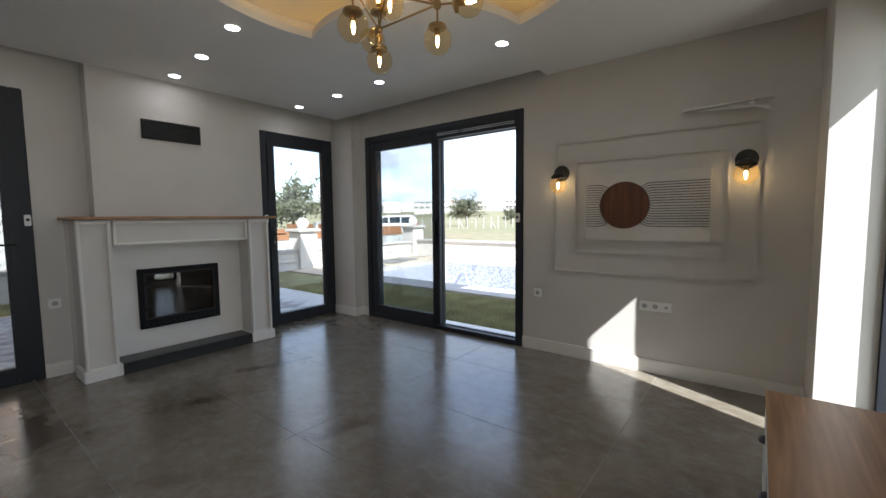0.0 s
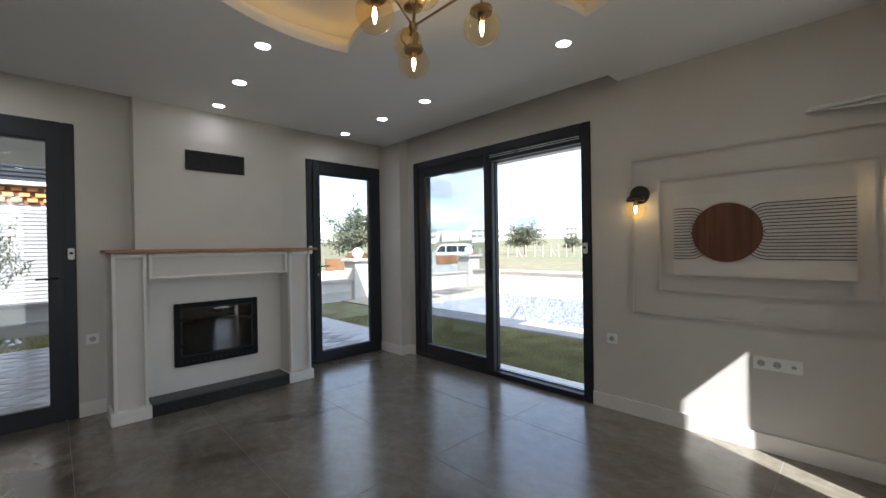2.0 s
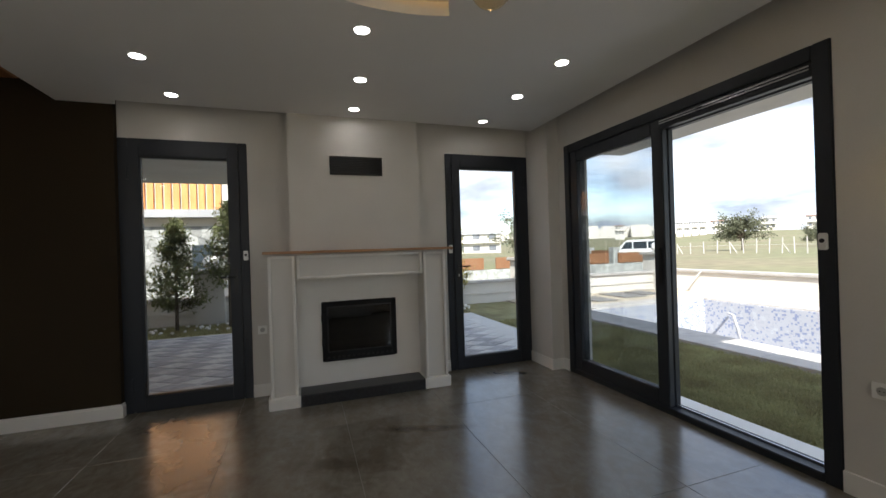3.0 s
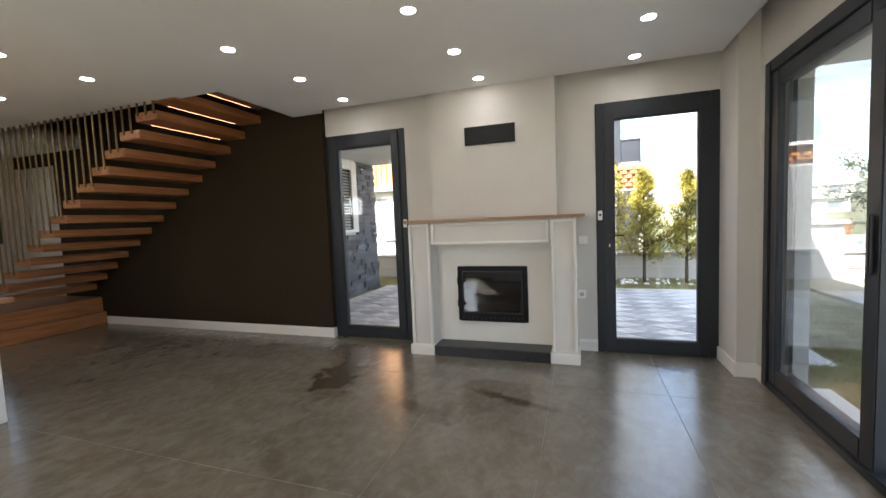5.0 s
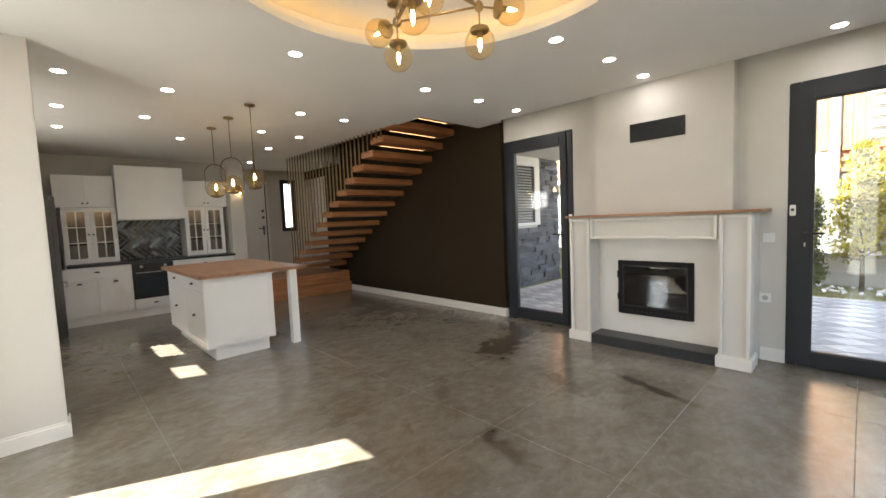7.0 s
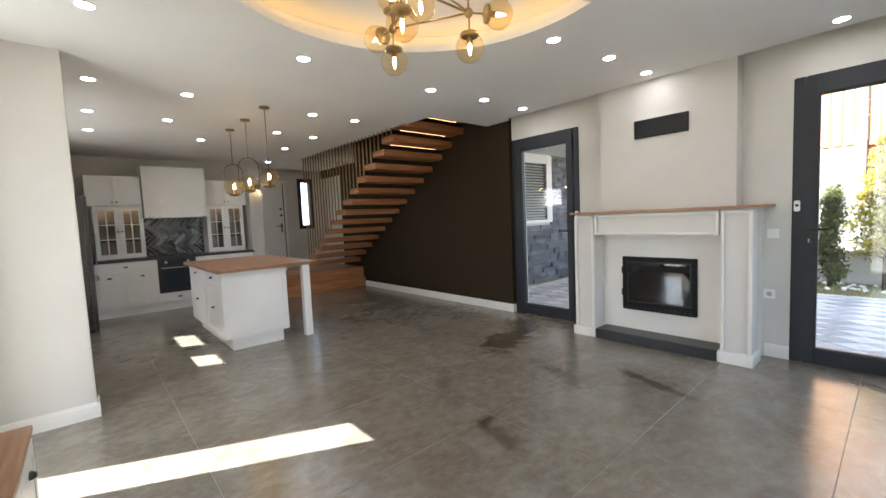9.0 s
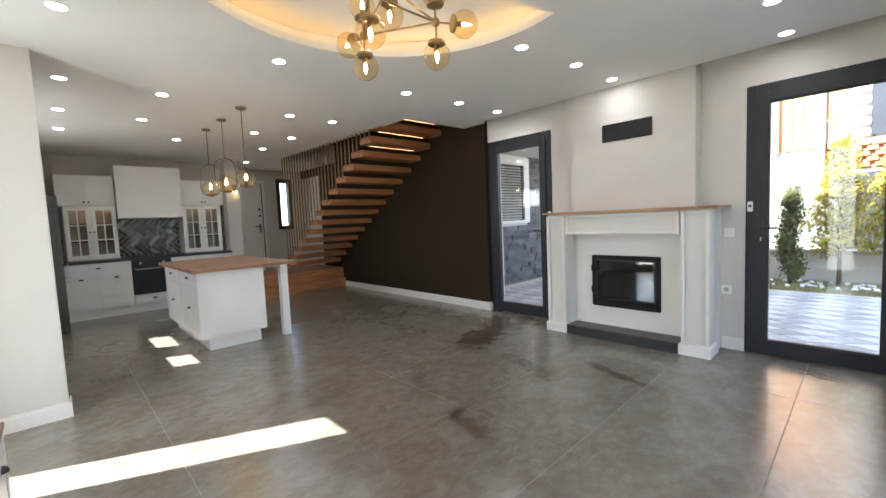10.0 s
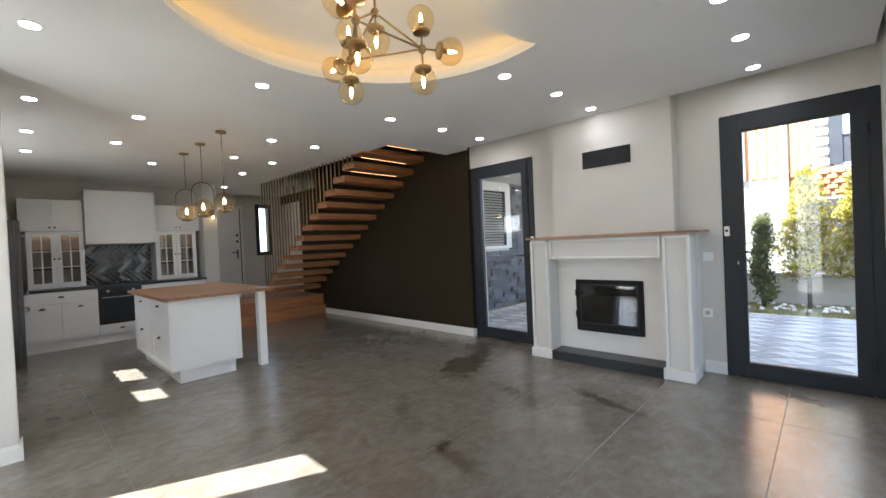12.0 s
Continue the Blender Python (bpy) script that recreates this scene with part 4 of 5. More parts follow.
def base_unit(x0, x1, fronts):
    c = thing("base_cabinet", ((x0 + x1) / 2, (KF - 5.42) / 2, 0), "white shaker kitchen base cabinet with black cup handles", "cabinet", "kitchen base cabinets")
    part("body", box(x0 + 0.001, x1 - 0.001, -5.42, KF - 0.002, 0.13, 0.868), "cabinet", c)
    part("plinth", box(x0, x1, -5.40, KF - 0.03, 0, 0.13), "cabinet", c)
    for a, b, lo, hi, hx, hz in fronts:
        shaker_y(c, KF - 0.002, a + 0.002, b - 0.002, lo, hi, "door" if hi - lo > 0.3 else "drawer", hx, hz)


base_unit(-0.94, -0.10, [(-0.94, -0.10, 0.70, 0.862, -0.52, 0.79), (-0.52, -0.10, 0.14, 0.692, -0.31, 0.63), (-0.94, -0.52, 0.14, 0.692, -0.73, 0.63)])
base_unit(-2.45, -1.50, [(-2.45, -1.50, 0.70, 0.862, -1.975, 0.79), (-1.975, -1.50, 0.14, 0.692, -1.74, 0.63), (-2.45, -1.975, 0.14, 0.692, -2.21, 0.63)])
base_unit(-0.10, 0.64, [])
ov = thing("built_in_oven", (-1.22, KF, 0), "black built-in electric oven with steel bar handle", "oven")
part("body", box(-1.498, -0.942, -5.42, KF, 0.30, 0.868), "black", ov)
part("oven_door", box(-1.495, -0.945, KF, KF + 0.022, 0.30, 0.755, 0.003), "black", ov)
g = part("oven_glass", box(-1.44, -1.0, KF + 0.0225, KF + 0.026, 0.36, 0.68), "darkpane", ov, "dark glossy glass")
part("control_panel", box(-1.495, -0.945, KF, KF + 0.022, 0.76, 0.866, 0.003), "black", ov)
part("bar_handle", tube([(-1.45, KF + 0.02, 0.72), (-1.45, KF + 0.05, 0.72), (-0.99, KF + 0.05, 0.72), (-0.99, KF + 0.02, 0.72)], 0.009), "steel", ov)
for x in (-1.38, -1.06):
    part("dial", rod((x, KF + 0.02, 0.815), (x, KF + 0.045, 0.815), 0.02, n=16), "steel", ov)
part("drawer", box(-1.497, -0.943, KF, KF + 0.02, 0.14, 0.292, 0.003), "cabinet", ov)
cup_handle(ov.children[-1], (-1.22, KF + 0.021, 0.22), (0, 1, 0))
part("plinth", box(-1.5, -0.94, -5.40, KF - 0.03, 0, 0.13), "cabinet", ov)
part("plinth_body", box(-1.497, -0.943, -5.42, KF, 0.131, 0.298), "cabinet", ov)
single("worktop", box(-2.475, 0.645, -5.42, KF + 0.03, 0.872, 0.91, 0.004), "granite", "black stone kitchen worktop", "worktop", at=(-0.9, -5.1, 0.872))
hob = thing("hob", (-1.22, -5.1, 0.911), "black glass gas hob with cast-iron supports", "hob")
part("glass_top", box(-1.50, -0.93, -5.32, -4.86, 0.911, 0.919, 0.003), "darkpane", hob)
for x in (-1.36, -1.08):
    for y in (-5.2, -4.98):
        bu = part("burner", lathe([(0.04, 0), (0.04, 0.012), (0.02, 0.018)], (x, y, 0.919), 16), "black", hob)
        part("pan_support", box(x - 0.09, x + 0.09, y - 0.006, y + 0.006, 0.937, 0.947, bm=box(x - 0.006, x + 0.006, y - 0.09, y + 0.09, 0.937, 0.947)), "black", bu)

UF = -5.07


def glass_unit(x0, x1):
    c = thing("glazed_wall_cabinet", ((x0 + x1) / 2, UF, 0.912), "white wall cabinet with two glazed doors on the worktop", "cabinet", "glazed cabinets")
    bm = box(x0, x0 + 0.018, -5.42, UF, 0.912, 1.775)
    box(x1 - 0.018, x1, -5.42, UF, 0.912, 1.775, bm=bm)
    box(x0 + 0.018, x1 - 0.018, -5.42, UF, 0.912, 0.935, bm=bm)
    box(x0 + 0.018, x1 - 0.018, -5.42, UF, 1.757, 1.775, bm=bm)
    box(x0 + 0.018, x1 - 0.018, -5.42, -5.41, 0.935, 1.757, bm=bm)
    part("body", bm, "cabinet", c)
    for z in (1.20, 1.48):
        part("shelf", box(x0 + 0.02, x1 - 0.02, -5.40, UF - 0.02, z, z + 0.018), "oak", c)
    part("cabinet_light", box(x0 + 0.05, x1 - 0.05, -5.38, -5.36, 1.748, 1.756), "cablight", c, "warm LED strip under the top board")
    xm = (x0 + x1) / 2
    for a, b, k in ((x0, xm, xm - 0.028), (xm, x1, xm + 0.028)):
        dr = part("door", box(a + 0.002, a + 0.06, UF, UF + 0.02, 0.93, 1.773, 0.002), "cabinet", c)
        part("stile", box(b - 0.06, b - 0.002, UF, UF + 0.02, 0.93, 1.773, 0.002), "cabinet", dr)
        part("rail", box(a + 0.06, b - 0.06, UF, UF + 0.02, 0.93, 0.995, 0.002), "cabinet", dr)
        part("rail", box(a + 0.06, b - 0.06, UF, UF + 0.02, 1.712, 1.773, 0.002), "cabinet", dr)
        part("glazing_bar", box((a + b) / 2 - 0.008, (a + b) / 2 + 0.008, UF + 0.008, UF + 0.018, 0.995, 1.712), "cabinet", dr)
        for z in (1.235, 1.475):
            part("glazing_bar", box(a + 0.06, b - 0.06, UF + 0.007, UF + 0.017, z - 0.008, z + 0.008), "cabinet", dr)
        g = part("pane", box(a + 0.058, b - 0.058, UF + 0.003, UF + 0.006, 0.99, 1.715), "cabglass", dr)
        g.visible_shadow = False
        part("knob", lathe([(0.005, 0), (0.005, 0.012), (0.013, 0.018), (0.011, 0.027)], m=Matrix.Translation((k, UF + 0.02, 1.36)) @ Euler((radians(-90), 0, 0)).to_matrix().to_4x4(), n=12), "black", dr, "black knob", smooth=True)


def top_unit(x0, x1, z1):
    c = thing("wall_cabinet", ((x0 + x1) / 2, UF, 1.778), "white shaker top wall cabinet with two doors", "cabinet", "top cabinets")
    part("body", box(x0, x1, -5.42, UF, 1.778, z1), "cabinet", c)
    xm = (x0 + x1) / 2
    for a, b, k in ((x0, xm, xm - 0.03), (xm, x1, xm + 0.03)):
        shaker_y(c, UF, a + 0.002, b - 0.002, 1.782, z1 - 0.002, "door", k, 1.84, True)


glass_unit(-0.835, -0.19)
glass_unit(-2.40, -1.775)
top_unit(-0.835, -0.12, 2.265)
top_unit(-2.47, -1.775, 2.235)
hd = thing("cooker_hood", (-1.3, -5.1, 1.56), "white boxed cooker hood canopy", "cooker hood")
part("canopy", box(-1.765, -0.845, -5.42, UF + 0.14, 1.572, 2.43, 0.004), "cabinet", hd)
part("grille", box(-1.68, -0.93, -5.34, UF + 0.06, 1.566, 1.573), "steel", hd)

isl = thing("kitchen_island", (-1.5, -2.2, 0), "white kitchen island with oak top and single leg", "kitchen island")
IY0, IY1 = -3.05, -1.36
part("body", box(-1.80, -1.135, IY0, IY1, 0.14, 0.868, 0.002), "cabinet", isl)
part("plinth", box(-1.745, -1.20, IY0 + 0.05, IY1 - 0.055, 0, 0.14), "cabinet", isl)
for b in frame_bars(-1.80, -1.12, 0.142, 0.866, 0.05, IY1, IY1 + 0.006, "x", 0.002):
    part("end_rail", b, "cabinet", isl)
part("top", box(-2.17, -1.06, IY0 - 0.1, IY1 + 0.08, 0.87, 0.905, 0.004), "oak_island", isl, "oiled oak worktop")
part("leg", box(-2.085, -2.0, IY1 - 0.08, IY1 + 0.005, 0, 0.869, 0.003), "cabinet", isl)
n = 2
for i in range(n):
    w = (IY1 - IY0) / n
    y0 = IY0 + i * w
    shaker_x(isl, -1.135, y0 + 0.003, y0 + w - 0.003, 0.70, 0.862, "drawer", True, side=1, hz=0.79)
    shaker_x(isl, -1.135, y0 + 0.003, y0 + w - 0.003, 0.145, 0.692, "door", True, side=1, hz=0.45)

fr = thing("refrigerator", (0.28, -4.3, 0), "tall stainless steel refrigerator with bar handles", "refrigerator")
part("body", box(-0.08, 0.62, -4.74, -3.87, 0.03, 1.86, 0.006), "fridge", fr)
for y0, y1, z0, z1 in ((-4.74, -4.31, 0.78, 1.86), (-4.30, -3.87, 0.78, 1.86), (-4.74, -3.87, 0.05, 0.77)):
    dr = part("door", box(-0.128, -0.082, y0, y1, z0, z1, 0.008), "fridge", fr)
    hy = (y1 - 0.05) if y0 < -4.5 and z0 > 0.5 else y0 + 0.05
    if z0 > 0.5:
        part("handle", tube([(-0.125, hy, z0 + 0.1), (-0.172, hy, z0 + 0.13), (-0.172, hy, z1 - 0.2), (-0.125, hy, z1 - 0.17)], 0.011), "steel", dr)
    else:
        part("handle", tube([(-0.125, y0 + 0.08, 0.70), (-0.172, y0 + 0.11, 0.70), (-0.172, y1 - 0.11, 0.70), (-0.125, y1 - 0.08, 0.70)], 0.011), "steel", dr)
for y in (-4.68, -3.92):
    part("foot", rod((0.0, y, 0), (0.0, y, 0.035), 0.02), "black", fr)
tc_ = thing("tall_cabinet", (0.3, -4.3, 0), "white tall kitchen housing cabinet around the refrigerator", "cabinet")
part("side_panel", box(-0.02, 0.64, -4.765, -4.745, 0, 2.26), "cabinet", tc_)
part("bridge", box(-0.02, 0.64, -4.743, -3.867, 1.90, 2.26), "cabinet", tc_)

# ---- outside ----
GZ = -0.10
fixed("ground", sheet([(-900, -900), (900, -900), (900, 900), (-900, 900)], [[(-7.8, 6.9), (3.0, 6.9), (3.0, 10.6), (-7.8, 10.6)]], GZ - 0.14), "field", "rough green and straw field to the horizon", "ground")
fixed("ground_paving_bed", box(-8.75, XW - 0.28, -1.6, 4.80, GZ - 0.13, GZ - 0.006), "pavejoint", "sand bed of the paving", "ground")
fixed("ground_lawn_soil", box(-10.05, 4.0, 4.82, 6.30, GZ - 0.13, GZ - 0.01, bm=box(-10.05, -8.77, -6.0, 4.82, GZ - 0.13, GZ - 0.01, bm=box(XW - 0.26, 4.0, 4.22, 4.82, GZ - 0.13, GZ - 0.01))), "grass", "lawn soil", "lawn")

# pool
bm = box(-7.75, 2.95, 10.45, 10.6, -1.6, GZ, bm=box(-7.8, -7.65, 6.9, 10.6, -1.6, GZ))
box(-7.65, 2.95, 6.9, 7.05, -1.6, GZ, bm=bm)
box(2.8, 2.95, 7.05, 10.45, -1.6, GZ, bm=bm)
box(-7.65, 2.8, 7.05, 10.45, -1.6, -1.5, bm=bm)


def mosaic():
    m = mat("blue white mosaic", (0.5, 0.55, 0.7), 0.25, var=0.0, bump=0.0)
    n, l = m.node_tree.nodes, m.node_tree.links
    b = n["Principled BSDF"]
    geo, vo, r = n.new("ShaderNodeNewGeometry"), n.new("ShaderNodeTexVoronoi"), n.new("ShaderNodeValToRGB")
    vo.inputs["Scale"].default_value, vo.distance = 26.0, "CHEBYCHEV"
    vo.inputs["Randomness"].default_value = 0.35
    l.new(geo.outputs["Position"], vo.inputs["Vector"])
    sp = n.new("ShaderNodeSeparateColor")
    l.new(vo.outputs["Color"], sp.inputs["Color"])
    r.color_ramp.interpolation = "CONSTANT"
    for e, (p, c) in zip((r.color_ramp.elements[0], r.color_ramp.elements[1], r.color_ramp.elements.new(0.6), r.color_ramp.elements.new(0.8)),
                         ((0.0, (0.36, 0.37, 0.40)), (0.44, (0.09, 0.11, 0.26)), (0.66, (0.20, 0.23, 0.33)), (0.82, (0.34, 0.35, 0.38)))):
        e.position, e.color = p, rgba(c)
    l.new(sp.outputs["Red"], r.inputs["Fac"])
    l.new(r.outputs["Color"], b.inputs["Base Color"])
    return m


M["mosaic"] = mosaic()
pool = thing("swimming_pool", (-2.4, 8.75, -1.6), "empty swimming pool lined with blue and white mosaic", "swimming pool")
part("basin", bm, "mosaic", pool)
for x0, x1, y0, y1 in ((-8.15, 3.3, 6.32, 7.0), (-8.15, 3.3, 10.5, 10.95), (-8.15, -7.7, 7.0, 10.5)):
    nx = max(1, round((x1 - x0) / 0.62)) if x1 - x0 > 1 else 1
    ny = max(1, round((y1 - y0) / 0.62)) if y1 - y0 > 1 else 1
    for i in range(nx):
        for j in range(ny):
            a, b = x0 + (x1 - x0) * i / nx, x0 + (x1 - x0) * (i + 1) / nx
            c, d = y0 + (y1 - y0) * j / ny, y0 + (y1 - y0) * (j + 1) / ny
            part("coping_stone", box(a + 0.003, b - 0.003, c + 0.003, d - 0.003, GZ - 0.02, GZ + 0.045, 0.008, seg=1), "coping", pool)
part("pool_hose", tube([(-7.0, 10.40, -0.35), (-6.9, 10.2, -0.3), (-6.75, 10.15, -0.32), (-6.7, 10.2, -0.6), (-6.72, 10.35, -1.0)], 0.03), "greywall", pool)
fixed("terrace", box(-10.05, 9.0, 10.95, 11.62, GZ - 0.13, GZ + 0.03), "terrace", "cream paved terrace behind the pool", "terrace")
fixed("terrace_side", box(-10.05, -8.15, 6.35, 10.95, GZ - 0.13, GZ + 0.02), "terrace", "cream paved terrace beside the pool", "terrace")

# garden walls
gw = thing("garden_wall", (-3.0, 11.7, GZ), "low cream rendered garden boundary wall", "wall")
part("wall_body", box(-9.95, 9.0, 11.62, 11.85, GZ - 0.13, 0.46), "render", gw)
part("wall_cap", box(-9.95, 9.0, 11.57, 11.90, 0.46, 0.53, 0.01), "coping", gw)
gw = thing("garden_wall", (-10.2, 1.5, GZ), "low pale rendered garden wall with a capping", "wall")
part("wall_body", box(-10.31, -10.06, -8.0, 11.4, GZ - 0.13, 0.40), "render", gw)
part("wall_band", box(-10.06, -10.03, -8.0, 11.4, 0.13, 0.17), "render", gw)
part("wall_cap", box(-10.36, -10.01, -8.0, 11.4, 0.40, 0.47, 0.008), "coping", gw)
for y in (-0.57, 7.0, 11.7):
    gp = part("pier", box(-10.48, -9.93, y - 0.28, y + 0.28, GZ - 0.13, 0.95, 0.01), "render", gw)
    part("pier_cap", box(-10.56, -9.85, y - 0.36, y + 0.36, 0.95, 1.04, 0.02), "coping", gp)
    part("ball_lamp", ball((-10.2, y, 1.19), 0.16), "plastic", gp, "white globe garden lamp", smooth=True)
ho = single("garden_hose", tube([(-8.6, 11.55, 0.50), (-8.7, 11.5, 0.35), (-8.85, 11.35, 0.1), (-9.2, 11.2, GZ + 0.05), (-9.7, 11.1, GZ + 0.05), (-10.0, 10.6, GZ + 0.05)], 0.025), "coping", "pale hose lying over the garden wall", "hose", at=(-9, 11.3, GZ))
for x, y, s in ((-9.2, 9.4, 0.5), (-8.9, 8.3, 0.42), (-9.3, 10.2, 0.4)):
    single("manhole_cover", box(x - s, x + s, y - s * 0.7, y + s * 0.7, GZ + 0.02, GZ + 0.05, 0.006), "joint", "dark square cover lying on the terrace", "cover", "terrace covers", at=(x, y, GZ + 0.02))


# neighbouring house: rubble base, orange slats, dark windows, lattice balcony
nb = thing("neighbour_house", (-16, 0, GZ), "neighbouring house with orange slats and pale rubble stone", "house")
NX = -13.4
part("wall", box(-20, NX, -9, 4.36, GZ - 0.13, 2.74, bm=box(-20, NX, -9, 3.80, 2.74, 6.5)), "render", nb)
part("roof", box(-20.4, NX + 0.5, -9.4, 4.2, 6.5, 6.7), "greywall", nb)
random.seed(11)
for i in range(46):
    y = -8.0 + i * 0.205
    if -8 < y < -0.85:
        part("slat", box(NX, NX + 0.05, y, y + 0.16, 2.45, 5.4, 0.008, seg=1), "slat", nb)
for i in range(9):
    y = 1.45 + i * 0.2
    part("slat", box(NX, NX + 0.05, y, y + 0.16, 2.62, 6.0, 0.008, seg=1), "slat", nb)
part("drain_pipe", rod((NX + 0.12, 2.72, 1.5), (NX + 0.12, 2.72, 6.2), 0.10), "coping", nb)
part("drain_pipe", rod((NX + 0.12, 1.9, 2.6), (NX + 0.12, 1.9, 6.2), 0.07), "greywall", nb)
wnd = part("window", box(NX, NX + 0.06, 3.55, 3.78, 2.78, 5.0), "tinted", nb, "dark glazed window")
rail = part("balcony_rail", box(NX - 0.02, NX + 0.03, 3.56, 4.32, 3.40, 3.45, 0.008, bm=box(NX - 3.0, NX - 0.02, 4.28, 4.32, 3.40, 3.45)), "frame", nb, "dark metal balcony rail")
part("rail_panel", box(NX - 0.005, NX + 0.01, 3.57, 4.30, 2.80, 3.40), "tinted", rail, "dark glass panel")
for y in (3.60, 4.29):
    part("rail_post", box(NX - 0.015, NX + 0.025, y - 0.018, y + 0.018, 2.745, 3.40), "frame", rail)
for i in range(9):
    part("shutter_slat", box(NX + 0.05, NX + 0.09, 3.28, 3.54, 2.78 + i * 0.24, 2.90 + i * 0.24), "render", wnd)
for r in range(5):
    for i in range(6):
        y = 2.85 + i * 0.26 + (0.13 if r % 2 else 0)
        part("lattice_brick", box(NX, NX + 0.10, y, y + 0.17, 2.10 + r * 0.12, 2.18 + r * 0.12), "slat", nb)
part("lattice_backing", box(NX, NX + 0.02, 2.8, 4.40, 2.06, 2.70), "roof", nb)
part("window", box(NX, NX + 0.05, 3.1, 4.22, 0.25, 1.98), "tinted", nb, "dark glazed window")
part("eave_band", box(NX, NX + 0.35, -8, -0.75, 2.40, 2.62, 0.01), "greywall", nb)
part("ledge", box(NX, NX + 0.25, -0.75, 1.4, 2.86, 2.95, 0.01), "plastic", nb)
wnd = part("window", box(NX, NX + 0.05, -0.55, 1.2, 2.96, 4.6), "darkpane", nb, "dark louvred window")
for i in range(14):
    part("shutter_slat", box(NX + 0.05, NX + 0.08, -0.45, 1.15, 2.98 + i * 0.10, 3.04 + i * 0.10), "frame", wnd)
for r in range(3):
    for i in range(8):
        y = -0.72 + i * 0.26 + (0.13 if r % 2 else 0)
        part("lattice_brick", box(NX, NX + 0.10, y, y + 0.17, 2.50 + r * 0.12, 2.58 + r * 0.12), "slat", nb)
part("lattice_backing", box(NX, NX + 0.02, -0.75, 1.4, 2.44, 2.85), "roof", nb)
sh = part("roller_shutter", box(NX + 0.02, NX + 0.10, -0.56, 1.0, 0.20, 2.34), "joint", nb, "closed pale grey roller shutter")
for i in range(24):
    part("shutter_slat", box(NX + 0.10, NX + 0.112, -0.55, 0.99, 0.22 + i * 0.088, 0.276 + i * 0.088), "greywall", sh)
part("window", box(NX + 0.02, NX + 0.12, -1.62, -1.12, 0.25, 1.65), "darkpane", nb, "dark glazed window")
stone = part("rubble_facing", box(NX, NX + 0.02, -8, 2.9, GZ, 2.18), "rubble", nb)
random.seed(5)


def clip(poly, p, nrm):
    """The part of a flat outline on the inner side of a line."""
    out = []
    for a, b in zip(poly, poly[1:] + poly[:1]):
        da, db = (a - p).dot(nrm), (b - p).dot(nrm)
        if da <= 0:
            out.append(a)
        if da * db < 0:
            out.append(a + (b - a) * (da / (da - db)))
    return out


seeds = [Vector((random.uniform(-5.2, 3.05), random.uniform(GZ, 2.18))) for _ in range(300)]
for i, s in enumerate(seeds):
    cell = [Vector(p) for p in ((-5.2, GZ), (2.95, GZ), (2.95, 2.17), (-5.2, 2.17))]
    for t in seeds:
        if t is not s and (t - s).length < 1.6:
            d = (t - s).normalized()
            cell = clip(cell, (s + t) / 2 - d * 0.006, d)
    if len(cell) > 2:
        part("stone", prism([(c.x, c.y) for c in cell], NX + 0.01, NX + random.uniform(0.03, 0.05), "x"), "rubble", stone)

# house beyond the gate, villas on the far slope
def villa(x, y, z, w, d, h, rz, label, roofed=True):
    v = thing("house", (x, y, z), label, "house", "far houses")
    m = pose(x, y, z, 0, 0, rz)

    def put(name, bm, material, parent=v):
        bmesh.ops.transform(bm, matrix=m, verts=bm.verts)
        return part(name, bm, material, parent)
    put("wall", box(-w / 2, w / 2, -d / 2, d / 2, -3, h), "render")
    if roofed:
        bm = bmesh.new()
        e = 0.5
        vs = [bm.verts.new(p) for p in ((-w / 2 - e, -d / 2 - e, h), (w / 2 + e, -d / 2 - e, h), (w / 2 + e, d / 2 + e, h), (-w / 2 - e, d / 2 + e, h), (-w / 5, 0, h + 1.5), (w / 5, 0, h + 1.5))]
        for q in ((0, 1, 5, 4), (1, 2, 5), (2, 3, 4, 5), (3, 0, 4), (0, 3, 2, 1)):
            bm.faces.new([vs[i] for i in q])
        put("roof", bm, "greywall")
    else:
        put("roof", box(-w / 2 - 0.4, w / 2 + 0.4, -d / 2 - 0.4, d / 2 + 0.4, h, h + 0.3), "roof")
    for fl in range(2):
        for k in range(3):
            cx = -w / 2 + w * (k + 0.5) / 3
            put("window", box(cx - w * 0.075, cx + w * 0.075, -d / 2 - 0.06, -d / 2 + 0.02, 0.9 + fl * 3, 2.2 + fl * 3), "farpane")
    put("balcony", box(-w / 2 + 0.3, w / 2 - 0.3, -d / 2 - 1.0, -d / 2, 2.85, 3.05), "render")


villa(-101, 45.4, -0.3, 12.5, 9, 5.2, 66, "white two-storey villa with grey hipped roof and dark windows")
villa(-112, 38, -0.3, 10, 8, 4.6, 70, "white two-storey villa with grey hipped roof and dark windows")
for deg, w, flat in ((131.6, 3.0, True), (130.8, 3.0, True), (130.0, 3.0, True), (129.2, 3.0, True), (128.4, 3.0, True), (126.9, 6.0, False), (125.4, 5.0, False), (122.4, 7, True), (118.4, 7, False), (137.5, 5, False)):
    a, r = radians(deg), 262
    villa(r * math.cos(a), 1 + r * math.sin(a), 6.0, w, 8, 5.6, deg - 90, "white villa on the far slope", flat)
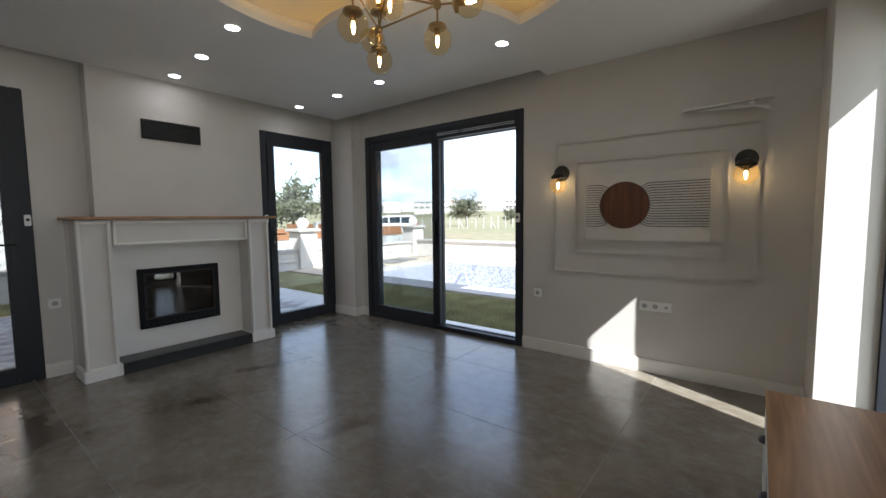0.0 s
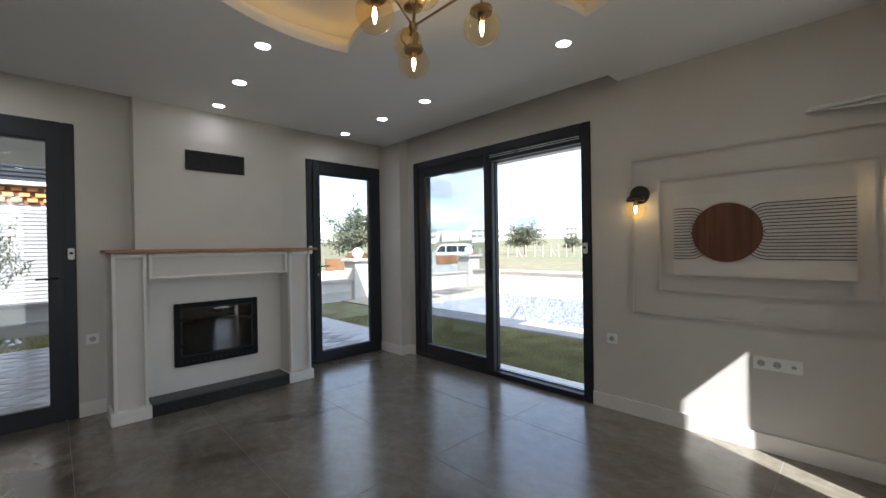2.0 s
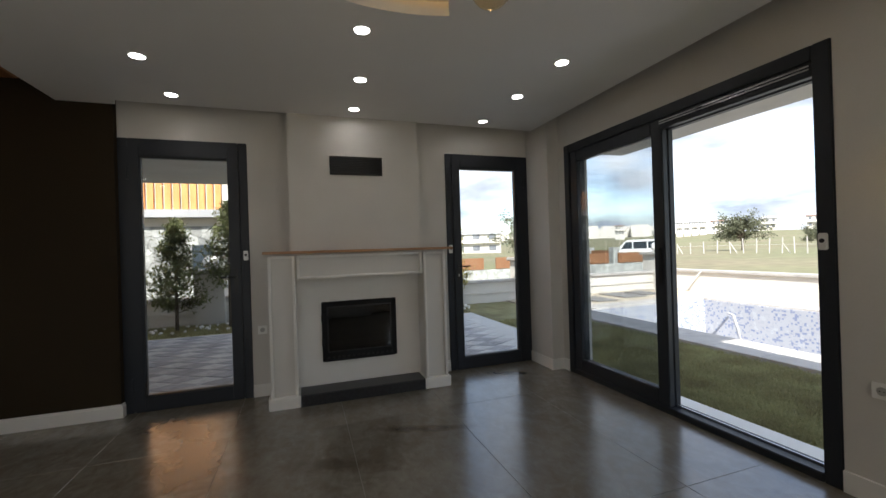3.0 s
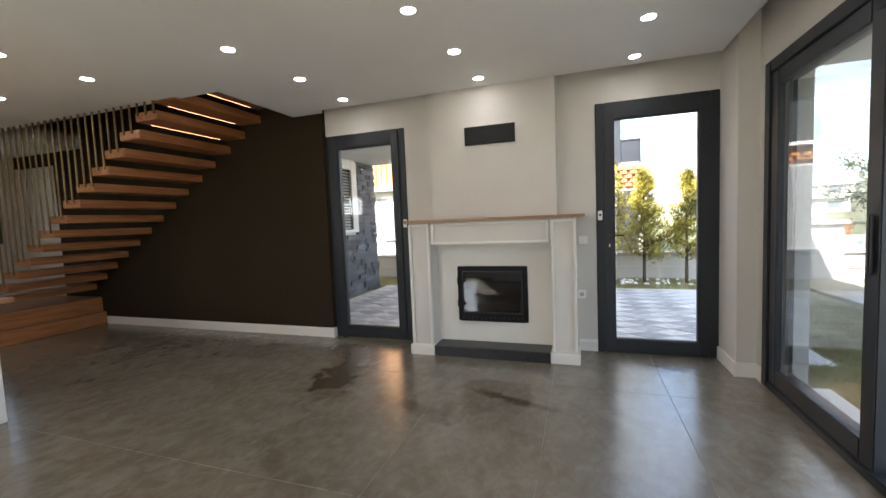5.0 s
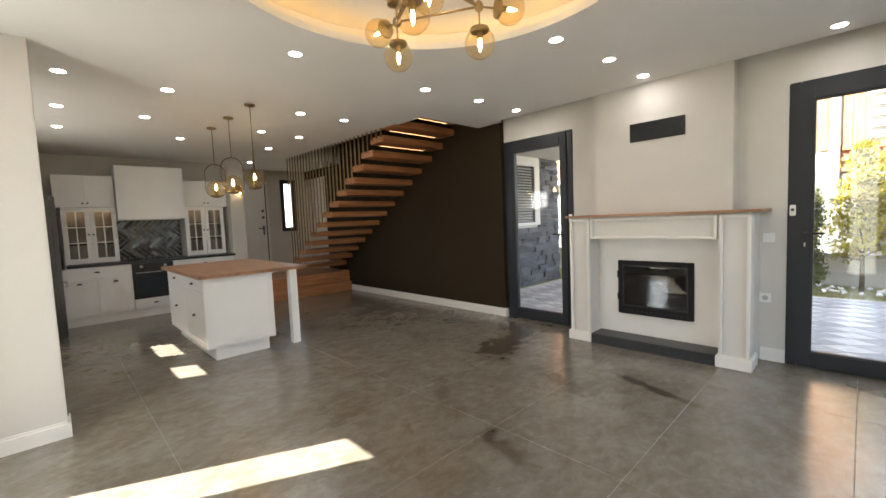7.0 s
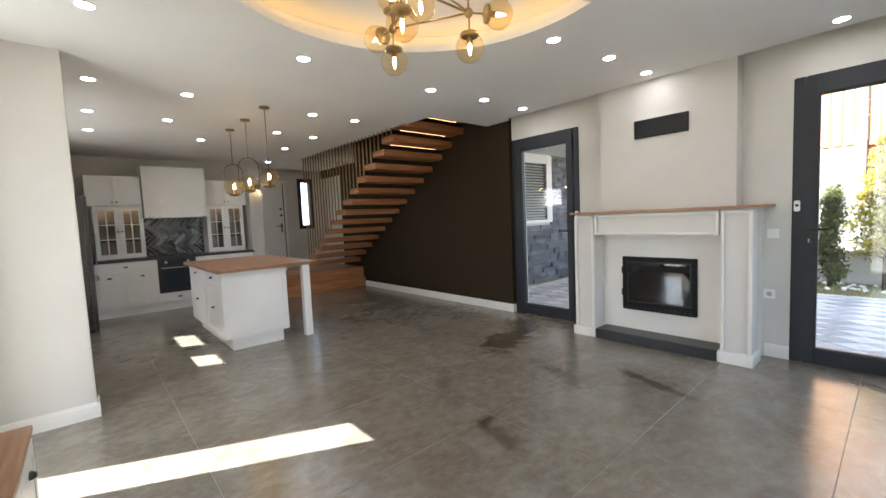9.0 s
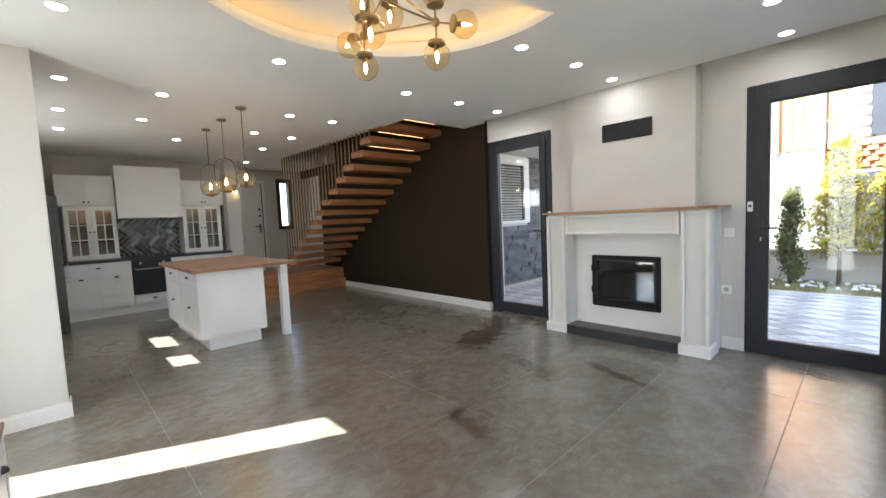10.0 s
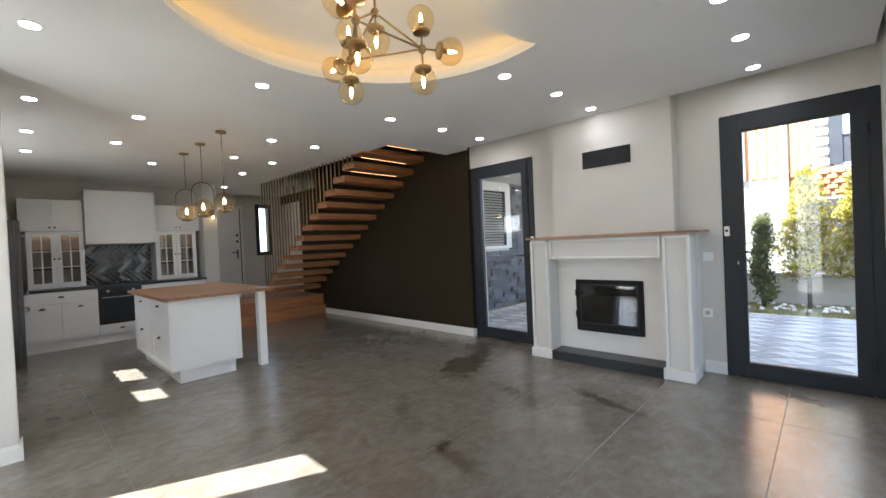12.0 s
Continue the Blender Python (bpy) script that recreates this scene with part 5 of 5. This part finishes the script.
# low far ridge
bm = bmesh.new()
prev = None
for i in range(80):
    a = radians(60 + 125 * i / 79)
    cols = []
    for r, hh in ((95, -0.2), (150, 2.2), (250, 6.0), (420, 11.0), (900, 17)):
        q = Vector((r * math.cos(a), r * math.sin(a), GZ - 0.14 + hh * (0.75 + 0.5 * noise.noise((i * 0.12, r * 0.01, 0.3)))))
        cols.append(bm.verts.new(q))
    if prev:
        for k in range(4):
            bm.faces.new((prev[k], prev[k + 1], cols[k + 1], cols[k]))
    prev = cols
bmesh.ops.recalc_face_normals(bm, faces=bm.faces)
fixed("ground_slope", bm, "field", "gently rising scrubby far slope", "ground")
# far white town as a row of small blocks
random.seed(21)
for i in range(60):
    a = radians(133 + 32 * i / 59 + random.uniform(-0.3, 0.3))
    r = random.uniform(330, 420)
    w, hgt = random.uniform(5, 12), random.uniform(3, 6)
    zz = 9.5 + (r - 330) * 0.02
    o = single("far_building", box(-w / 2, w / 2, -3, 3, -4, hgt), "render", "small white building of the distant town", "building", "distant town")
    o.matrix_world = pose(r * math.cos(a), r * math.sin(a), zz, 0, 0, math.degrees(a) - 90)


def conifer(x, y, h, r, material, seed, label, base=0.25, dens=1.0):
    rnd = random.Random(seed)
    t = thing("tree", (x, y, GZ), label, "tree")
    part("trunk", rod((x, y, GZ - 0.02), (x + rnd.uniform(-0.05, 0.05), y, GZ + h * 0.95), 0.035, r2=0.008, n=8), "bark", t)
    limbs, vs, fs = bmesh.new(), [], []
    n = int(46 * dens)
    for i in range(n):
        f = base + (1 - base) * (i + rnd.random()) / n
        z = GZ + h * f
        lr = r * (1 - ((f - base) / (1 - base)) ** 1.4) * rnd.uniform(0.55, 1.1) + 0.05
        a = rnd.uniform(0, 6.283)
        tip = Vector((x + lr * math.cos(a), y + lr * math.sin(a), z + lr * rnd.uniform(0.25, 0.7)))
        root = Vector((x, y, z))
        rod(root, tip, 0.008, limbs, 5, 0.003)
        for k in range(int(42 * dens)):
            s = rnd.uniform(0.25, 1.08)
            p = root.lerp(tip, s) + Vector([rnd.gauss(0, 0.055) for _ in range(3)])
            d = Vector([rnd.gauss(0, 1) for _ in range(3)]).normalized()
            u = (d + Vector((0, 0, 0.7))).normalized() * rnd.uniform(0.05, 0.11)
            w = d.cross(Vector((0.3, 0.5, 0.8))).normalized() * rnd.uniform(0.010, 0.022)
            b = len(vs)
            vs += [p - w, p + w, p + u * 0.6 + w * 0.8, p + u]
            fs.append((b, b + 1, b + 2, b + 3))
    part("limbs", limbs, "bark", t)
    me = bpy.data.meshes.new("crown")
    me.from_pydata([v - Vector((x, y, GZ)) for v in vs], [], fs)
    me.materials.append(M[material])
    c = new("crown", me)
    c.parent = t
    return t


conifer(-9.5, -1.05, 2.05, 0.52, "leaf", 1, "young dark green conifer in the lawn strip", 0.15, 1.5)
conifer(-9.5, 2.6, 1.6, 0.13, "leaf", 2, "slim dark green young cypress", 0.05, 1.4)
conifer(-9.5, 3.23, 2.35, 0.42, "leafy", 3, "sunlit yellow-green young conifer", 0.2, 1.6)
conifer(-9.5, 3.86, 2.2, 0.45, "leafy", 4, "sunlit yellow-green young conifer", 0.2, 1.6)
conifer(-9.5, 4.62, 2.15, 0.42, "leafy", 7, "sunlit yellow-green young conifer", 0.2, 1.5)
conifer(-9.5, -0.12, 2.45, 0.5, "leaf", 5, "young dark green conifer in the lawn strip", 0.3, 1.3)
conifer(-9.5, -2.9, 2.1, 0.42, "leaf", 6, "young dark green conifer in the lawn strip", 0.3, 1.3)


def broad_tree(x, y, z, h, seed, label):
    rnd = random.Random(seed)
    t = thing("tree", (x, y, z), label, "tree")
    lim = rod((x, y, z), (x, y, z + h * 0.45), h * 0.03, r2=h * 0.02, n=8)
    vs, fs = [], []
    for i in range(40):
        a, e = rnd.uniform(0, 6.283), rnd.uniform(0.0, 1.4)
        ln = h * rnd.uniform(0.26, 0.5) * (1 + 0.45 * math.cos(e))
        p0 = Vector((x, y, z + h * rnd.uniform(0.22, 0.5)))
        p1 = p0 + Vector((math.cos(a) * math.cos(e), math.sin(a) * math.cos(e), math.sin(e))) * ln
        rod(p0, p1, h * 0.01, lim, 5, h * 0.004)
        for k in range(150):
            p = p0.lerp(p1, rnd.uniform(0.4, 1.08)) + Vector([rnd.gauss(0, h * 0.05) for _ in range(3)])
            u, w = [Vector([rnd.gauss(0, 1) for _ in range(3)]).normalized() * h * rnd.uniform(0.012, 0.028) for _ in range(2)]
            b = len(vs)
            vs += [p - u, p + w, p + u, p - w]
            fs.append((b, b + 1, b + 2, b + 3))
    part("trunk", lim, "bark", t)
    me = bpy.data.meshes.new("crown")
    me.from_pydata([v - Vector((x, y, z)) for v in vs], [], fs)
    me.materials.append(M["olive"])
    c = new("crown", me)
    c.parent = t


broad_tree(-38.2, 24.2, -0.3, 6.2, 31, "grey-green broadleaf tree beyond the road")
broad_tree(-43, 63, -0.2, 5.9, 33, "grey-green broadleaf tree in the field")
broad_tree(-45, 84, -0.2, 4.0, 34, "grey-green broadleaf tree in the field")

# stones round the young trees
random.seed(3)
for cx, cy in ((-9.5, -1.05), (-9.5, -0.12), (-9.5, 2.6), (-9.5, 3.23), (-9.5, 3.86), (-9.5, 4.62)):
    for k in range(13):
        a = 2 * math.pi * k / 13
        r = random.uniform(0.026, 0.045)
        b = bmesh.new()
        bmesh.ops.create_icosphere(b, subdivisions=1, radius=r, matrix=pose(0, 0, 0, random.uniform(0, 90), 0, random.uniform(0, 180)) @ Matrix.Diagonal((1.3, 1, 0.7, 1)))
        o = single("edging_stone", b, "plastic", "white pebble in a ring round a young tree", "stone", "pebble rings")
        o.location = (cx + 0.32 * math.cos(a), cy + 0.42 * math.sin(a), GZ + r * 0.45)

# van on the road
def van(x, y, rz):
    v = thing("van", (x, y, GZ - 0.14), "white parked passenger van", "car")
    m = pose(x, y, GZ - 0.14, 0, 0, rz)

    def put(name, bm, material, parent=v, label="", smooth=False):
        bmesh.ops.transform(bm, matrix=m, verts=bm.verts)
        return part(name, bm, material, parent, label, smooth)
    prof = [(-2.1, 0.35), (2.15, 0.35), (2.2, 0.75), (2.05, 1.0), (1.25, 1.15), (0.75, 1.75), (0.4, 1.84), (-1.75, 1.84), (-2.0, 1.7), (-2.12, 1.0)]
    b = prism(prof, -0.88, 0.88, "y")
    bmesh.ops.bevel(b, geom=list(b.edges), offset=0.07, segments=2, affect="EDGES", clamp_overlap=True)
    put("body", b, "car", smooth=False)
    for s in (-1, 1):
        for pts in ([(1.05, 1.14), (0.68, 1.66), (0.25, 1.68), (0.25, 1.14)], [(0.15, 1.14), (0.15, 1.68), (-0.8, 1.68), (-0.8, 1.14)], [(-0.9, 1.14), (-0.9, 1.68), (-1.7, 1.66), (-1.85, 1.14)]):
            put("side_window", prism(pts, s * 0.875, s * 0.889, "y"), "darkpane")
    put("rear_window", box(-2.125, -2.09, -0.65, 0.65, 1.15, 1.6), "darkpane")
    put("windscreen", prism([(1.27, 1.18), (0.80, 1.72), (0.79, 1.70), (1.25, 1.17)], -0.72, 0.72, "y"), "darkpane")
    for s in (-1, 1):
        put("tail_lamp", box(-2.14, -2.05, s * 0.74 - 0.08, s * 0.74 + 0.08, 0.85, 1.25, 0.02), "redlamp")
        for wx in (-1.35, 1.4):
            w = put("wheel", rod((wx, s * 0.72, 0.32), (wx, s * 0.90, 0.32), 0.32, n=24), "tyre")
            put("rim", rod((wx, s * 0.895, 0.32), (wx, s * 0.908, 0.32), 0.2, n=20), "steel", w)
    put("bumper", box(-2.2, -2.0, -0.85, 0.85, 0.35, 0.6, 0.04), "black")


van(-26, 26.5, 216)

# rustic fence in the field, wooden boards by the road
fe = thing("field_fence", (-20, 50, GZ), "rough pale wooden post fence across the field", "fence")
random.seed(13)
for i in range(46):
    x, y = -46 + i * 1.35, 44 + 6 * math.sin(i * 0.15)
    part("post", rod((x, y, GZ - 0.3), (x + random.uniform(-0.1, 0.1), y, GZ + random.uniform(1.1, 1.7)), 0.06, n=6), "coping", fe)
    if i % 4 == 0:
        part("brace", rod((x + 0.9, y, GZ - 0.3), (x, y, GZ + 1.1), 0.05, n=6), "coping", fe)
    if i:
        part("wire", rod((x - 1.35, 44 + 6 * math.sin((i - 1) * 0.15), GZ + 0.8), (x, y, GZ + 0.8), 0.012, n=4), "coping", fe)
bf = thing("board_fence", (-20, 17, GZ), "stained wooden panel fence between stone piers", "fence")
for i in range(5):
    x = -17.6 - i * 1.9
    p = part("board_panel", box(x - 1.5, x, 16.45, 16.52, 0.25, 1.0, 0.01), "board", bf)
    part("stone_pier", box(x + 0.02, x + 0.38, 16.3, 16.7, GZ - 0.14, 1.15, 0.01), "rubble", bf)
bf = thing("board_fence", (-13, 9, GZ), "stained wooden panel fence on a rubble wall", "fence")
part("rubble_wall", box(-14.3, -14.0, 5.8, 16.2, GZ - 0.14, 0.5), "rubble", bf)
for i in range(5):
    y = 6.2 + i * 1.9
    part("board_panel", box(-14.2, -14.12, y, y + 1.4, 0.52, 0.95, 0.01), "board", bf)

# house's own stone-clad wing with a shuttered window
fixed("wall_wing", box(-8.5, XW - 0.28, -2.03, -1.73, GZ, 2.62), "render", "white rendered wing of the house", "wall")
fixed("wall_wing_end", box(-8.5, -8.2, -6.2, -2.03, GZ, 2.62), "render", "white rendered end wall of the wing", "wall")
sw = thing("shuttered_window", (-7.1, -1.73, 1.2), "white framed window with closed dark louvre shutter", "window")
for b in frame_bars(-7.76, -6.34, 1.17, 2.60, 0.19, -1.73, -1.67, "x", 0.004, bottom=0.06):
    part("window_frame", b, "plastic", sw)
part("backing", box(-7.57, -6.53, -1.728, -1.72, 1.23, 2.41), "black", sw)
for i in range(20):
    z = 1.245 + i * 0.057
    part("louvre", prism([(-1.718, z + 0.03), (-1.685, z), (-1.68, z + 0.008), (-1.713, z + 0.042)], -7.50, -6.60, "x"), "well", sw)
for x in (-7.535, -6.565):
    part("shutter_stile", box(x - 0.035, x + 0.035, -1.72, -1.676, 1.232, 2.408, 0.003), "frame", sw)

# ---- pieces: floor tiles, pavers, ledge stones, splashback, lawn ----
TW, TH, TOX, TOY = 1.56, 0.822, -2.05, 0.76


def tile_mesh(w, h):
    b = box(-w / 2, w / 2, -h / 2, h / 2, -0.008, 0, 0.0012, seg=1)
    me = bpy.data.meshes.new("floor_tile")
    b.to_mesh(me)
    b.free()
    me.materials.append(M["tile"])
    return me


tiles = {}
for i in range(-4, 5):
    for j in range(-8, 6):
        x0, x1 = max(TOX + i * TW, XW), min(TOX + (i + 1) * TW, XE)
        y0, y1 = max(TOY + j * TH, YS), min(TOY + (j + 1) * TH, YN)
        w, h = round(x1 - x0 - 0.002, 4), round(y1 - y0 - 0.002, 4)
        if w < 0.03 or h < 0.03:
            continue
        if (w, h) not in tiles:
            tiles[w, h] = tile_mesh(w, h)
        o = new("floor_tile", tiles[w, h])
        o.location, o.parent = ((x0 + x1) / 2, (y0 + y1) / 2, 0), floor

paving = bpy.data.objects["ground_paving_bed"]


def paver_mesh(material):
    a, b = 0.145, 0.245
    bm = prism([(-a, 0), (0, -b), (a, 0), (0, b)], -0.04, 0.0)
    for v in bm.verts:
        if v.co.z > -0.01:
            v.co.x *= 0.97
            v.co.y *= 0.97
    me = bpy.data.meshes.new("paver")
    bm.to_mesh(me)
    bm.free()
    me.materials.append(M[material])
    return me


pms = (paver_mesh("paver"), paver_mesh("paverlight"))
count, rest, restf = 0, [], []
random.seed(17)
for j in range(-4, 22):
    for i in range(40):
        x = -4.98 - i * 0.15
        y = -1.1 + j * 0.25
        if (i + j) % 2 or x < -8.6 or y > 4.6 or y < -1.4:
            continue
        pm = pms[0]
        at = (x, y, GZ + random.uniform(-0.003, 0.002))
        if count < 300:
            o = new("paver", pms[j % 2])
            o.location, o.parent = at, paving
            count += 1
        else:
            b = len(rest)
            rest += [tuple(Vector(at) + v.co) for v in pm.vertices]
            restf += [tuple(b + k for k in p.vertices) for p in pm.polygons]
if rest:
    me = bpy.data.meshes.new("pavers")
    me.from_pydata(rest, [], restf)
    me.materials.append(M["paver"])
    o = tagged(new("pavers", me), kind="stuff", label="grey diamond paving stones", category="paving")

# ledge stones on the wing
wing = bpy.data.objects["wall_wing"]
random.seed(23)
lm = []
for k in range(14):
    w, h, d = random.uniform(0.14, 0.36), 1.0, random.uniform(0.015, 0.075)
    b = box(-w / 2, w / 2, 0, d, 0.02, 0.98)
    for v in b.verts:
        v.co += Vector((random.uniform(-0.008, 0.008), random.uniform(-0.006, 0.006) if v.co.y > 0.01 else 0, random.uniform(-0.03, 0.03)))
    me = bpy.data.meshes.new("ledge_stone")
    b.to_mesh(me)
    b.free()
    me.materials.append(M["slate"])
    lm.append((w, me))
z, laid, far_v, far_f = GZ, 0, [], []
while z < 2.58:
    h = random.uniform(0.05, 0.115)
    h = min(h, 2.60 - z)
    x = -8.55
    end = -7.77 if z + h > 1.16 else -4.9
    while x < end - 0.05:
        w, me = random.choice(lm)
        if laid < 320:
            o = new("ledge_stone", me)
            o.location, o.scale, o.parent = (x + w / 2, -1.73, z), (1, 1, h), wing
            laid += 1
        else:
            base = len(far_v)
            far_v += [(x + w / 2 + v.co.x, -1.73 + v.co.y, z + v.co.z * h) for v in me.vertices]
            far_f += [tuple(base + k for k in p.vertices) for p in me.polygons]
        x += w + 0.004
    z += h
if far_v:
    me = bpy.data.meshes.new("ledge_stones")
    me.from_pydata(far_v, [], far_f)
    me.materials.append(M["slate"])
    o = tagged(new("ledge_stones", me), kind="stuff", label="dark slate ledge stones high on the wing wall", category="stone")

# herringbone splashback
M["glaze"] = mat("dark glazed tile", (0.020, 0.0195, 0.0205), 0.12, var=0.08, scale=9, fine=50, bump=0.03, rnd=0.35)
M["glaze"].node_tree.nodes["Principled BSDF"].inputs["Specular IOR Level"].default_value = 0.3
sp = fixed("splashback", box(-1.762, -0.846, -5.419, -5.412, 0.912, 1.565), "coping", "glossy dark herringbone tile splashback", "splashback")
L, W = 0.24, 0.06
c45 = math.sqrt(0.5)
for a in range(-20, 21):
    for q in range(-20, 21):
        for flip in (0, 1):
            # the basket: pairs of tiles at right angles, laid at 45 degrees
            u = q * W + a * L
            v = q * W - a * L
            if flip == 0:
                rect = (u, u + L - 0.009, v, v + W - 0.009)
            else:
                rect = (u + L, u + L + W - 0.009, v + W - L + 0.0, v + W - 0.009)
            pts = [((p + r) * c45 - 1.304, (r - p) * c45 + 1.24) for p, r in ((rect[0], rect[2]), (rect[1], rect[2]), (rect[1], rect[3]), (rect[0], rect[3]))]
            if max(p[0] for p in pts) < -1.762 or min(p[0] for p in pts) > -0.846 or max(p[1] for p in pts) < 0.912 or min(p[1] for p in pts) > 1.565:
                continue
            bm = prism(pts, -5.412, -5.405, "y")
            tx, tz = random.uniform(-0.045, 0.045), random.uniform(-0.045, 0.045)
            for v in bm.verts:
                if v.co.y > -5.408:
                    v.co.y += tx * (v.co.x - pts[0][0]) + tz * (v.co.z - pts[0][1])
            for co, no in (((-1.761, 0, 0), (-1, 0, 0)), ((-0.847, 0, 0), (1, 0, 0)), ((0, 0, 0.913), (0, 0, -1)), ((0, 0, 1.564), (0, 0, 1))):
                bmesh.ops.bisect_plane(bm, geom=list(bm.verts) + list(bm.edges) + list(bm.faces), plane_co=co, plane_no=no, clear_outer=True)
            if len(bm.faces) < 3:
                bm.free()
                continue
            ob = link("splash_tile", bm, "glaze")
            ob.parent = sp

# lawn blades
rng = np.random.default_rng(7)


def blades(name, regions, label):
    vs, fs, base = [], [], 0
    for x0, x1, y0, y1, n in regions:
        p = np.column_stack([rng.uniform(x0, x1, n), rng.uniform(y0, y1, n), np.full(n, GZ - 0.012)])
        a = rng.uniform(0, 2 * np.pi, n)
        w = np.column_stack([np.cos(a), np.sin(a), np.zeros(n)]) * 0.006
        tip = p + np.column_stack([rng.normal(0, 0.018, n), rng.normal(0, 0.018, n), rng.uniform(0.025, 0.06, n)])
        vs.append(np.stack([p - w, p + w, tip], 1).reshape(-1, 3))
        fs.append(np.arange(3 * n).reshape(-1, 3) + base)
        base += 3 * n
    me = bpy.data.meshes.new(name)
    v, f = np.concatenate(vs), np.concatenate(fs)
    me.from_pydata(v.tolist(), [], f.tolist())
    me.materials.append(M["grass"])
    return tagged(new(name, me), label=label, category="grass", kind="stuff")


blades("lawn_grass", [(-7.5, 0.6, 4.84, 6.3, 60000), (-4.8, 0.6, 4.22, 4.84, 26000), (-10.03, -8.78, -3.0, 4.8, 26000)], "short green lawn grass")
